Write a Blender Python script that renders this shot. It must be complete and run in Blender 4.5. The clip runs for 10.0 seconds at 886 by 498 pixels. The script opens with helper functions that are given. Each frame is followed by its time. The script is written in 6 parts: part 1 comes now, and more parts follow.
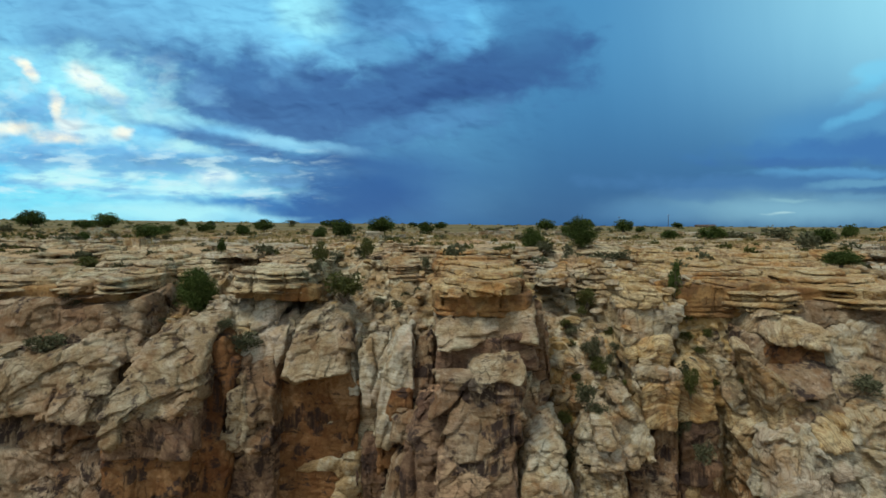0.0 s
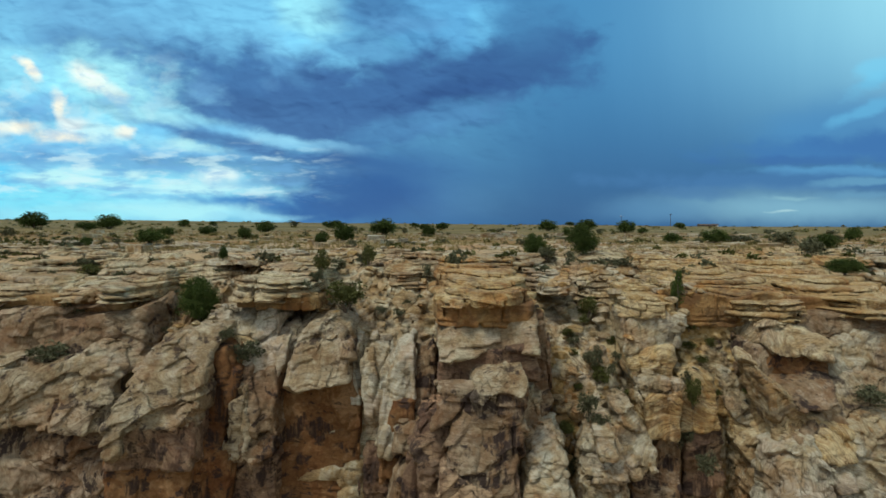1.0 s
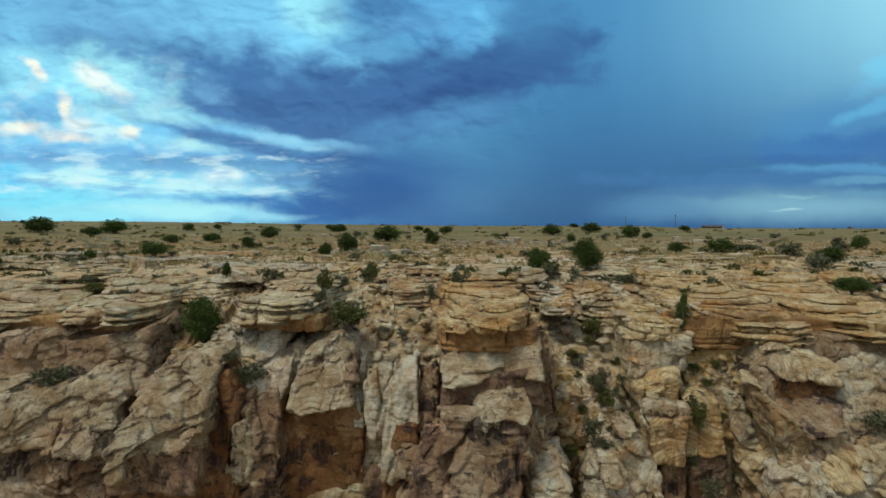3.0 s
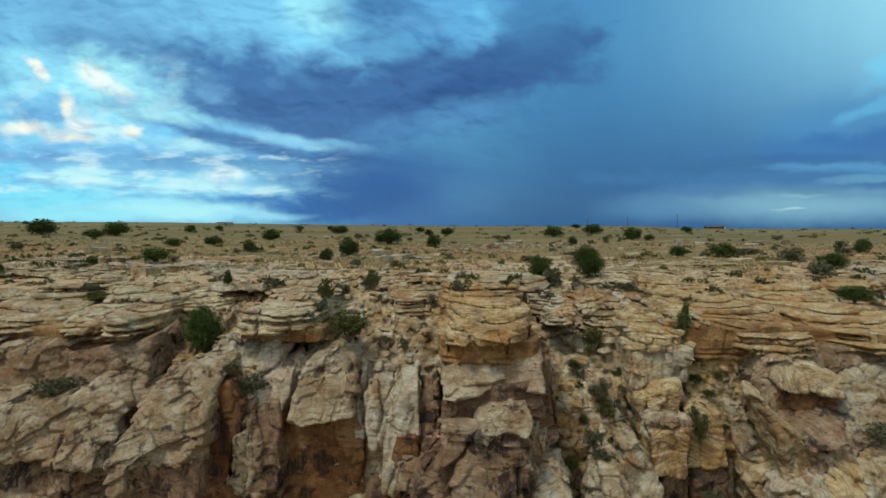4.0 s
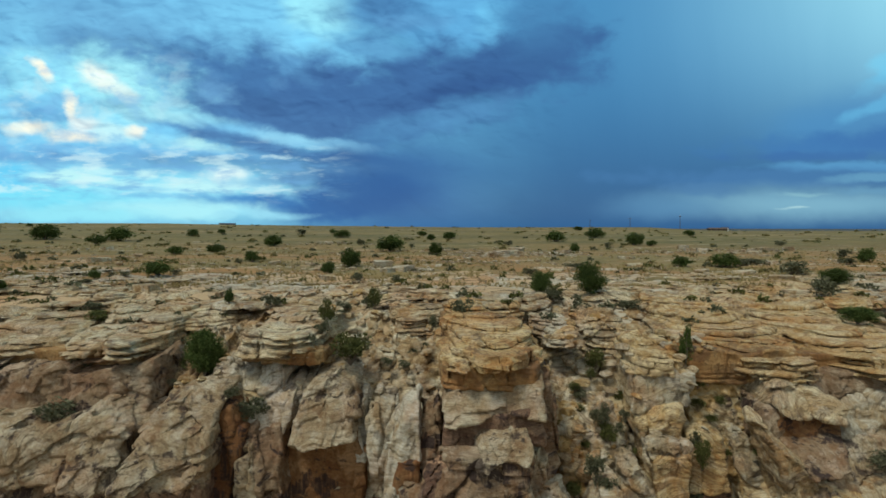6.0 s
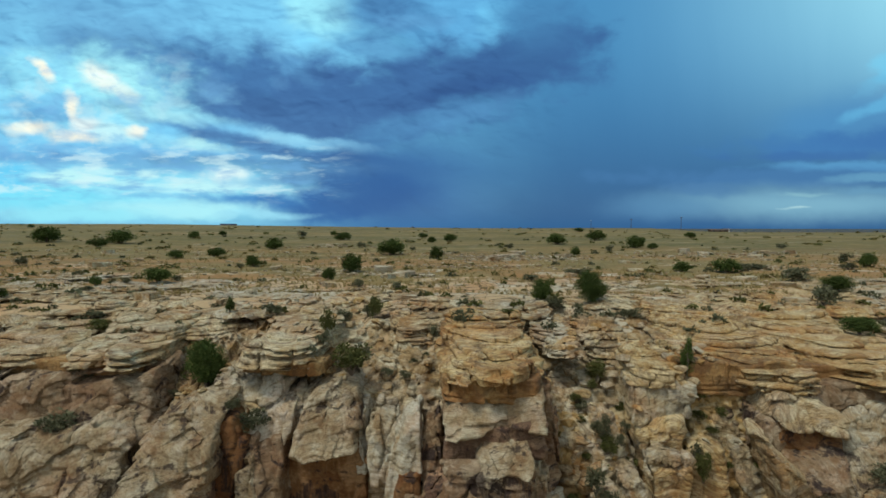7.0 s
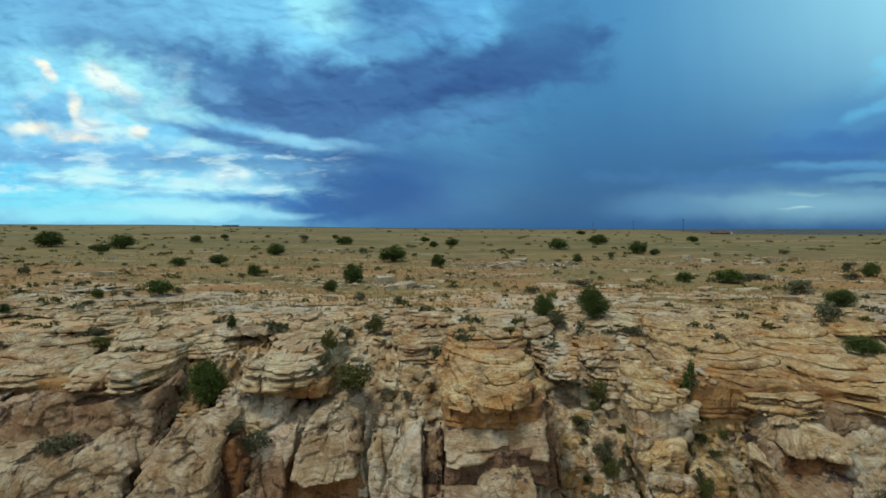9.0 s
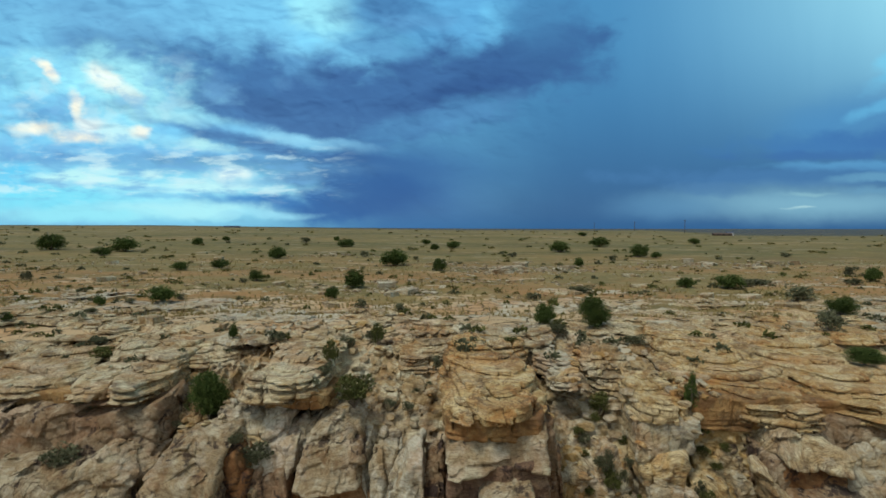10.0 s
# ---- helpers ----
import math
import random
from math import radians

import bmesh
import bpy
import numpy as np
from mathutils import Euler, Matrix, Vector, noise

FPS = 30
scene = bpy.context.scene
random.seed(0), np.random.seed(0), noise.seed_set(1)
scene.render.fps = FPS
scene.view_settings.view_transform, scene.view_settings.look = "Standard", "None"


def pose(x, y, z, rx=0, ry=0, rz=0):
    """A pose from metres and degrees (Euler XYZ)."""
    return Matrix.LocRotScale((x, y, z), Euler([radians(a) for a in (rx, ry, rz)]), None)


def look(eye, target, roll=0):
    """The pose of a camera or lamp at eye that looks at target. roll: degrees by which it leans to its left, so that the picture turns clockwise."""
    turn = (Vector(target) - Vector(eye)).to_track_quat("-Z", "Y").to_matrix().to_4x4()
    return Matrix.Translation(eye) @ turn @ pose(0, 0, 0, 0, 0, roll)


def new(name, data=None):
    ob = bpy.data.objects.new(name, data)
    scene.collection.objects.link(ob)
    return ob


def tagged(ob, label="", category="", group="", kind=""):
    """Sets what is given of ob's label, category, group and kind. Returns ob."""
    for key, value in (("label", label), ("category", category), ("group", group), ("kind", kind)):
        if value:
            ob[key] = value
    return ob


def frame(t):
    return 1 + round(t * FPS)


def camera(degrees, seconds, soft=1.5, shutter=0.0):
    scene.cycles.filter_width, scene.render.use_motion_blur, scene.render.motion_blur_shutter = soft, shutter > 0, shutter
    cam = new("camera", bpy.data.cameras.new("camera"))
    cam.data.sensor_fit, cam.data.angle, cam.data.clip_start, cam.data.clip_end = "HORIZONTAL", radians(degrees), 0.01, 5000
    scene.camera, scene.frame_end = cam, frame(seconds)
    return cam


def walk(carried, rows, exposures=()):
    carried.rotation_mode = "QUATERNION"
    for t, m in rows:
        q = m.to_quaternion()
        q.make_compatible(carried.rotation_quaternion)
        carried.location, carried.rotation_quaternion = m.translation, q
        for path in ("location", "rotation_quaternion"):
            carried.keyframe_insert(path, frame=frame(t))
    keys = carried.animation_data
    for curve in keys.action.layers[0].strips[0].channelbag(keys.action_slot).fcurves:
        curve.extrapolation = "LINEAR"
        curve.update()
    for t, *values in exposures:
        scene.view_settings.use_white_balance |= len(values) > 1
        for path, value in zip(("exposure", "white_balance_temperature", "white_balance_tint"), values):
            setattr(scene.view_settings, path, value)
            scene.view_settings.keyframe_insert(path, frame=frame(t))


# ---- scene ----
cam = camera(81.3, 10.0, soft=1.6)
METRES, EYE, TILT, LEAN, TURN = 8.0, 0.0, -2.0, -0.35, 0.0
ROWS = [
    (0.0, 0.0, 0.0, 0.0, 0.0, 0.0, -0.0),
    (0.5, 0.0012, 0.0038, 0.0458, 0.1, -0.09, 0.03),
    (1.0, 0.0018, 0.0086, 0.0946, 0.21, -0.17, 0.06),
    (1.5, 0.0027, 0.0139, 0.1473, 0.32, -0.21, 0.08),
    (2.0, 0.0041, 0.0187, 0.19, 0.43, -0.23, 0.1),
    (2.5, 0.0057, 0.0246, 0.2406, 0.54, -0.24, 0.11),
    (4.0, 0.0154, 0.0373, 0.3888, 0.83, -0.34, 0.17),
    (4.5, 0.0186, 0.0401, 0.4363, 0.9, -0.35, 0.18),
    (5.0, 0.0222, 0.0431, 0.4855, 0.96, -0.37, 0.19),
    (5.5, 0.0258, 0.0453, 0.5453, 1.03, -0.41, 0.2),
    (7.0, 0.0279, 0.0516, 0.6992, 1.19, -0.42, 0.2),
    (7.5, 0.0273, 0.0538, 0.7459, 1.23, -0.42, 0.19),
    (8.0, 0.0289, 0.0561, 0.7925, 1.28, -0.42, 0.19),
    (8.5, 0.0304, 0.0577, 0.8467, 1.34, -0.42, 0.19),
    (9.0, 0.0314, 0.06, 0.8946, 1.39, -0.43, 0.19),
    (9.5, 0.0312, 0.0608, 0.9406, 1.44, -0.42, 0.19),
    (10.0, 0.0313, 0.0584, 0.9967, 1.53, -0.42, 0.21),
]
walk(cam, [(t, pose(0, 0, EYE, TILT, LEAN, TURN) @ pose(METRES * x, METRES * y, METRES * z, 90 + pitch, roll, yaw)) for t, x, y, z, yaw, pitch, roll in ROWS])


# ---- node helper ----
class Nodes:
    """Short hand for building a node tree."""

    def __init__(self, tree):
        self.t = tree

    def add(self, kind, **props):
        n = self.t.nodes.new(kind)
        for k, v in props.items():
            if k == "operation":
                n.operation = v
            elif k == "blend_type":
                n.blend_type = v
            elif k == "data_type":
                n.data_type = v
            elif k == "feature":
                n.feature = v
            elif k == "sky_type":
                n.sky_type = v
        return n

    def put(self, socket, value):
        if isinstance(value, bpy.types.NodeSocket):
            self.t.links.new(value, socket)
        else:
            socket.default_value = value

    def math(self, op, a, b=0.0, c=0.0):
        n = self.add("ShaderNodeMath", operation=op)
        self.put(n.inputs[0], a), self.put(n.inputs[1], b), self.put(n.inputs[2], c)
        return n.outputs[0]

    def vec(self, op, a, b=(0, 0, 0)):
        n = self.add("ShaderNodeVectorMath", operation=op)
        self.put(n.inputs[0], a), self.put(n.inputs[1], b)
        return n.outputs[0]

    def mix(self, f, a, b, blend="MIX"):
        n = self.add("ShaderNodeMix", data_type="RGBA", blend_type=blend)
        for sock, v in ((n.inputs[0], f), (n.inputs[6], a), (n.inputs[7], b)):
            self.put(sock, (*v, 1) if isinstance(v, tuple) and len(v) == 3 else v)
        return n.outputs[2]

    def noise(self, v, scale, detail=6.0, rough=0.55, distort=0.0):
        n = self.add("ShaderNodeTexNoise")
        self.put(n.inputs["Vector"], v)
        n.inputs["Scale"].default_value, n.inputs["Detail"].default_value = scale, detail
        n.inputs["Roughness"].default_value, n.inputs["Distortion"].default_value = rough, distort
        return n.outputs[0]

    def voronoi(self, v, scale, feature="DISTANCE_TO_EDGE"):
        n = self.add("ShaderNodeTexVoronoi", feature=feature)
        self.put(n.inputs["Vector"], v)
        n.inputs["Scale"].default_value = scale
        return n.outputs[0]

    def span(self, v, lo, hi, to_lo=0.0, to_hi=1.0):
        """Smooth step from lo to hi."""
        n = self.add("ShaderNodeMapRange")
        n.interpolation_type = "SMOOTHSTEP"
        for i, val in enumerate((v, lo, hi, to_lo, to_hi)):
            self.put(n.inputs[i], val)
        return n.outputs[0]


# ---- world: a storm sky over the plain ----
SUN_HIGH, SUN_TURN = radians(63), radians(236)
world = bpy.data.worlds.new("storm_sky")
scene.world = world
world.use_nodes = True
world.node_tree.nodes.clear()
N = Nodes(world.node_tree)
clear = N.add("ShaderNodeTexSky", sky_type="NISHITA")
clear.sun_disc, clear.sun_elevation, clear.sun_rotation = False, SUN_HIGH, SUN_TURN
way = N.add("ShaderNodeTexCoord").outputs["Generated"]
axes = N.add("ShaderNodeSeparateXYZ")
N.put(axes.inputs[0], way)
ahead = N.math("MAXIMUM", axes.outputs[1], 0.05)
U0 = N.math("DIVIDE", axes.outputs[0], ahead)
V0 = N.math("DIVIDE", axes.outputs[2], ahead)
flat = N.add("ShaderNodeCombineXYZ")
N.put(flat.inputs[0], U0), N.put(flat.inputs[1], N.math("MULTIPLY", V0, 1.55))
# cloud edges: the masses are ravelled by two sizes of turbulence
ravel = N.add("ShaderNodeTexNoise")
N.put(ravel.inputs["Vector"], flat.outputs[0])
ravel.inputs["Scale"].default_value, ravel.inputs["Detail"].default_value, ravel.inputs["Roughness"].default_value = 9.0, 5.0, 0.55
split = N.add("ShaderNodeSeparateXYZ")
N.put(split.inputs[0], ravel.outputs[1])
U = N.math("ADD", U0, N.math("MULTIPLY", N.math("SUBTRACT", split.outputs[0], 0.5), 0.09))
V = N.math("ADD", V0, N.math("MULTIPLY", N.math("SUBTRACT", split.outputs[1], 0.5), 0.032))
low = N.math("ADD", N.math("MAXIMUM", axes.outputs[2], 0.0), 0.10)
deck = N.add("ShaderNodeCombineXYZ")
N.put(deck.inputs[0], N.math("DIVIDE", axes.outputs[0], low))
N.put(deck.inputs[1], N.math("DIVIDE", axes.outputs[1], low))
billow = N.noise(deck.outputs[0], 0.55, 7.0, 0.52, 0.6)
fluff = N.math("MULTIPLY", N.math("SUBTRACT", N.noise(flat.outputs[0], 15.0, 4.0, 0.52, 0.2), 0.5), 1.7)

# smooth rain-washed blue, paler up to the right
sky = N.mix(N.span(V0, 0.0, 0.42), (0.022, 0.118, 0.292), (0.070, 0.285, 0.545))
sky = N.mix(N.math("MULTIPLY", N.span(U0, 0.22, 1.02), N.span(V0, 0.08, 0.48)), sky, (0.36, 0.80, 0.95))
veil = N.add("ShaderNodeCombineXYZ")
N.put(veil.inputs[0], N.math("ADD", U0, N.math("MULTIPLY", V0, 0.10))), N.put(veil.inputs[1], N.math("MULTIPLY", V0, 0.14))
sky = N.mix(N.span(N.noise(veil.outputs[0], 16.0, 4.0, 0.55), 0.40, 0.64, 0.0, 0.10), sky, N.mix(1.0, sky, (0.70, 0.80, 0.86), "MULTIPLY"))


def mass(u, v, wide, tall, turn, colour, weight, soft=False):
    """Lays a cloud mass, a gap or a veil round (u, v), turned by some degrees, over the sky."""
    global sky
    c, s = math.cos(radians(turn)), math.sin(radians(turn))
    du, dv = N.math("SUBTRACT", U, u), N.math("SUBTRACT", V, v)
    a = N.math("ADD", N.math("MULTIPLY", du, c / wide), N.math("MULTIPLY", dv, s / wide))
    b = N.math("SUBTRACT", N.math("MULTIPLY", dv, c / tall), N.math("MULTIPLY", du, s / tall))
    r = N.math("SQRT", N.math("ADD", N.math("MULTIPLY", a, a), N.math("MULTIPLY", b, b)))
    if not soft:
        r = N.math("ADD", r, fluff)
    sky = N.mix(N.span(r, 1.5, 0.1 if soft else 0.35, 0.0, weight), sky, colour)


mass(-0.690, 0.190, 0.655, 0.3275, 0, (0.205, 0.635, 0.949), 1, True)
mass(-0.665, 0.386, 0.416, 0.0781, -9, (0.156, 0.452, 0.734), 0.95, True)
mass(-0.618, 0.328, 0.252, 0.0302, -9, (0.095, 0.279, 0.550), 0.95)
mass(-0.838, 0.372, 0.063, 0.0567, 0, (0.240, 0.694, 0.967), 0.5, True)
mass(-0.514, 0.416, 0.113, 0.0504, -10, (0.188, 0.562, 0.872), 0.6)
mass(-0.341, 0.375, 0.189, 0.1071, 0, (0.222, 0.664, 0.967), 0.95, True)
mass(-0.260, 0.413, 0.060, 0.0529, -30, (0.349, 0.853, 1.000), 0.9)
mass(-0.331, 0.327, 0.043, 0.0277, 0, (0.258, 0.709, 0.994), 0.6)
mass(-0.115, 0.413, 0.107, 0.0453, 0, (0.061, 0.208, 0.458), 0.8)
mass(0.015, 0.388, 0.107, 0.0756, 0, (0.130, 0.459, 0.797), 0.9)
mass(0.074, 0.388, 0.035, 0.0353, 0, (0.174, 0.600, 0.930), 0.7)
mass(-0.407, 0.278, 0.252, 0.0756, -8, (0.061, 0.200, 0.446), 1)
mass(-0.201, 0.247, 0.283, 0.0693, 3, (0.052, 0.163, 0.389), 1)
mass(-0.353, 0.211, 0.214, 0.0378, -10, (0.056, 0.172, 0.400), 1)
mass(-0.028, 0.280, 0.233, 0.0605, 12, (0.044, 0.144, 0.358), 1)
mass(0.124, 0.308, 0.139, 0.0529, 18, (0.034, 0.117, 0.311), 0.95)
mass(0.188, 0.341, 0.094, 0.0655, 0, (0.039, 0.133, 0.338), 0.8)
mass(0.155, 0.404, 0.076, 0.0756, 0, (0.069, 0.261, 0.511), 0.6, True)
mass(-0.456, 0.273, 0.038, 0.0227, -35, (0.161, 0.415, 0.706), 0.6)
mass(-0.309, 0.306, 0.048, 0.0176, -40, (0.145, 0.440, 0.755), 0.6)
mass(-0.337, 0.279, 0.020, 0.0139, 0, (0.118, 0.327, 0.609), 0.5)
mass(-0.158, 0.344, 0.081, 0.0189, -5, (0.109, 0.348, 0.639), 0.5)
mass(-0.071, 0.392, 0.068, 0.0176, 5, (0.123, 0.358, 0.654), 0.5)
mass(-0.266, 0.290, 0.094, 0.0189, 5, (0.044, 0.138, 0.348), 0.6)
mass(0.016, 0.261, 0.120, 0.0176, 10, (0.028, 0.098, 0.285), 0.7)
mass(-0.580, 0.304, 0.132, 0.0176, -4, (0.068, 0.219, 0.471), 0.8)
mass(-0.027, 0.211, 0.132, 0.0252, 14, (0.083, 0.279, 0.538), 0.8)
mass(-0.103, 0.178, 0.113, 0.0252, 10, (0.065, 0.219, 0.459), 0.6)
mass(-0.743, 0.265, 0.202, 0.0806, 0, (0.319, 0.828, 1.000), 0.95)
mass(-0.635, 0.266, 0.103, 0.0504, -20, (0.411, 0.914, 1.000), 0.9)
mass(-0.808, 0.276, 0.078, 0.0504, 0, (0.306, 0.795, 1.000), 0.8)
mass(-0.820, 0.238, 0.107, 0.0214, 0, (0.163, 0.505, 0.837), 0.7)
mass(-0.788, 0.215, 0.078, 0.0126, 0, (0.124, 0.386, 0.739), 0.6)
mass(-0.549, 0.224, 0.120, 0.0176, -12, (0.332, 0.812, 1.000), 0.8)
mass(-0.397, 0.181, 0.132, 0.0151, -8, (0.222, 0.600, 0.904), 0.7)
mass(-0.527, 0.200, 0.170, 0.0151, -14, (0.083, 0.261, 0.535), 0.85)
mass(-0.560, 0.170, 0.107, 0.0151, -10, (0.327, 0.795, 1.000), 0.7)
mass(-0.386, 0.162, 0.145, 0.0164, -10, (0.065, 0.197, 0.435), 0.9)
mass(-0.288, 0.166, 0.107, 0.0113, -10, (0.314, 0.732, 0.967), 0.9)
mass(-0.212, 0.158, 0.069, 0.0088, -4, (0.221, 0.562, 0.838), 0.7)
mass(-0.484, 0.157, 0.058, 0.0113, -10, (0.525, 0.968, 1.000), 0.8)
mass(-0.256, 0.136, 0.145, 0.0164, -4, (0.052, 0.169, 0.400), 0.85)
mass(-0.637, 0.145, 0.296, 0.0126, -2, (0.175, 0.498, 0.828), 0.8)
mass(-0.681, 0.123, 0.283, 0.0151, -3, (0.098, 0.312, 0.655), 0.9)
mass(-0.387, 0.122, 0.258, 0.0126, -3, (0.068, 0.219, 0.482), 0.9)
mass(-0.158, 0.118, 0.164, 0.0353, 0, (0.042, 0.147, 0.368), 0.7, True)
mass(-0.592, 0.223, 0.091, 0.0151, -10, (0.447, 0.923, 1.000), 0.7)
mass(-0.678, 0.287, 0.035, 0.0202, -30, (0.895, 1.000, 0.931), 0.9)
mass(-0.640, 0.264, 0.028, 0.0164, -30, (0.791, 1.000, 0.967), 0.8)
mass(-0.801, 0.306, 0.028, 0.0113, -35, (1.000, 1.000, 0.845), 1)
mass(-0.742, 0.237, 0.015, 0.0277, 12, (1.000, 1.000, 0.845), 1)
mass(-0.829, 0.192, 0.050, 0.0139, 0, (1.000, 1.000, 0.845), 1)
mass(-0.732, 0.173, 0.050, 0.0126, -3, (1.000, 1.000, 0.845), 1)
mass(-0.717, 0.197, 0.028, 0.0151, 0, (0.930, 1.000, 0.949), 0.8)
mass(-0.620, 0.186, 0.020, 0.0113, 0, (1.000, 1.000, 0.862), 0.9)
mass(-0.674, 0.180, 0.035, 0.0227, 0, (0.654, 0.986, 1.000), 0.7)
mass(-0.638, 0.061, 0.542, 0.0630, 0, (0.319, 0.828, 1.000), 1, True)
mass(-0.867, 0.094, 0.058, 0.0302, 0, (0.127, 0.664, 1.000), 0.9)
mass(-0.791, 0.054, 0.157, 0.0227, 0, (0.189, 0.787, 1.000), 0.8)
mass(-0.747, 0.090, 0.120, 0.0113, -3, (0.555, 0.977, 1.000), 0.9)
mass(-0.599, 0.104, 0.025, 0.0113, 0, (0.649, 1.000, 1.000), 0.8)
mass(-0.681, 0.106, 0.043, 0.0063, 0, (0.525, 0.940, 1.000), 0.8)
mass(-0.496, 0.078, 0.120, 0.0126, 0, (0.560, 0.959, 1.000), 0.9)
mass(-0.441, 0.100, 0.043, 0.0164, 0, (0.778, 1.000, 1.000), 0.95)
mass(-0.414, 0.086, 0.028, 0.0101, 0, (0.654, 0.995, 1.000), 0.9)
mass(-0.343, 0.090, 0.120, 0.0113, 2, (0.258, 0.635, 0.879), 0.8)
mass(-0.256, 0.098, 0.107, 0.0164, 3, (0.167, 0.421, 0.685), 0.85)
mass(-0.190, 0.080, 0.113, 0.0227, 0, (0.044, 0.163, 0.389), 0.9)
mass(-0.300, 0.068, 0.081, 0.0076, 0, (0.340, 0.747, 0.931), 0.8)
mass(-0.540, 0.061, 0.170, 0.0063, -1, (0.188, 0.562, 0.872), 0.6)
mass(-0.671, 0.078, 0.151, 0.0050, -2, (0.222, 0.635, 0.931), 0.6)
mass(-0.376, 0.049, 0.120, 0.0189, -2, (0.034, 0.227, 0.582), 0.9)
mass(-0.245, 0.039, 0.113, 0.0327, 0, (0.019, 0.138, 0.419), 0.95)
mass(-0.125, 0.064, 0.189, 0.0945, 0, (0.020, 0.112, 0.338), 1, True)
mass(-0.540, 0.033, 0.170, 0.0176, 0, (0.436, 0.914, 1.000), 0.9)
mass(-0.365, 0.024, 0.094, 0.0088, 0, (0.323, 0.755, 0.949), 0.8)
mass(-0.737, 0.025, 0.151, 0.0151, 0, (0.306, 0.853, 1.000), 0.9)
mass(0.777, 0.205, 0.170, 0.0579, 8, (0.059, 0.252, 0.528), 0.7, True)
mass(0.668, 0.197, 0.081, 0.0277, 0, (0.065, 0.279, 0.569), 0.4, True)
mass(0.735, 0.156, 0.195, 0.0227, 0, (0.039, 0.183, 0.455), 0.9)
mass(0.822, 0.165, 0.094, 0.0277, 0, (0.036, 0.163, 0.426), 0.8)
mass(0.670, 0.138, 0.145, 0.0101, 0, (0.031, 0.141, 0.388), 0.7)
mass(0.812, 0.286, 0.057, 0.0139, 28, (0.152, 0.533, 0.801), 0.8)
mass(0.838, 0.318, 0.063, 0.0202, 25, (0.195, 0.650, 0.913), 0.7)
mass(0.787, 0.225, 0.055, 0.0126, 25, (0.125, 0.478, 0.769), 0.7)
mass(0.758, 0.118, 0.145, 0.0088, 0, (0.088, 0.327, 0.609), 0.8)
mass(0.617, 0.094, 0.309, 0.0176, 0, (0.046, 0.183, 0.412), 0.8)
mass(0.813, 0.100, 0.094, 0.0076, 5, (0.129, 0.369, 0.567), 0.7)
mass(0.695, 0.045, 0.302, 0.0353, 0, (0.205, 0.465, 0.619), 0.9, True)
mass(0.487, 0.071, 0.081, 0.0126, -2, (0.057, 0.197, 0.413), 0.7)
mass(0.803, 0.074, 0.081, 0.0076, 0, (0.123, 0.337, 0.532), 0.6)
mass(0.672, 0.066, 0.050, 0.0044, 3, (0.256, 0.526, 0.620), 0.6)
mass(0.651, 0.038, 0.025, 0.0025, 2, (0.419, 0.694, 0.748), 0.7)
mass(0.400, 0.039, 0.120, 0.0252, 0, (0.079, 0.265, 0.493), 0.5, True)
# soft swellings of the cloud base, lit from above, over all of the cloud to the west
left = N.math("MULTIPLY", N.span(U0, 0.34, 0.0), N.span(V0, 0.08, 0.24, 0.35, 1.0))
drift = N.add("ShaderNodeCombineXYZ")
N.put(drift.inputs[0], N.math("SUBTRACT", U0, N.math("MULTIPLY", V0, 0.25)))
N.put(drift.inputs[1], N.math("MULTIPLY", N.math("ADD", V0, N.math("MULTIPLY", U0, 0.10)), 1.7))
for size, deep, light in ((5.0, 0.45, 0.8), (11.0, 0.50, 0.8), (23.0, 0.26, 0.45)):
    lit = N.vec("ADD", drift.outputs[0], (0.03 / size, 0.12 / size, 0.0))
    swell = N.math("SUBTRACT", N.noise(drift.outputs[0], size, 2.0, 0.45, 0.4), N.noise(lit, size, 2.0, 0.45, 0.4))
    swell = N.math("MULTIPLY", N.math("MULTIPLY", swell, 8.0), left)
    sky = N.mix(N.span(swell, 0.0, 0.9, 0.0, deep), sky, N.mix(1.0, sky, (0.56, 0.62, 0.72), "MULTIPLY"))
    sky = N.mix(N.span(swell, 0.0, -0.9, 0.0, 0.5 * light), sky, N.mix(1.0, sky, (1.22, 1.24, 1.18), "MULTIPLY"))
# white curds and blue gaps in the broken cloud to the west
curds = N.noise(drift.outputs[0], 14.0, 4.0, 0.55, 0.2)
west = N.math("MULTIPLY", N.span(U0, -0.42, -0.62), N.math("MULTIPLY", N.span(V0, 0.09, 0.16), N.span(V0, 0.36, 0.29)))
sky = N.mix(N.math("MULTIPLY", west, N.span(curds, 0.50, 0.70, 0.0, 0.40)), sky, (0.60, 0.92, 1.0))
sky = N.mix(N.math("MULTIPLY", west, N.span(curds, 0.50, 0.32, 0.0, 0.50)), sky, (0.21, 0.52, 0.84))
rows = N.add("ShaderNodeCombineXYZ")
N.put(rows.inputs[0], U0), N.put(rows.inputs[1], N.math("MULTIPLY", V0, 4.0))
strips = N.noise(rows.outputs[0], 12.0, 4.0, 0.56, 0.15)
west = N.math("MULTIPLY", N.span(U0, -0.16, -0.34), N.math("MULTIPLY", N.span(V0, 0.04, 0.07), N.span(V0, 0.18, 0.13)))
sky = N.mix(N.math("MULTIPLY", west, N.span(strips, 0.50, 0.68, 0.0, 0.60)), sky, (0.70, 0.97, 1.0))
sky = N.mix(N.math("MULTIPLY", west, N.span(strips, 0.50, 0.34, 0.0, 0.55)), sky, (0.15, 0.42, 0.76))
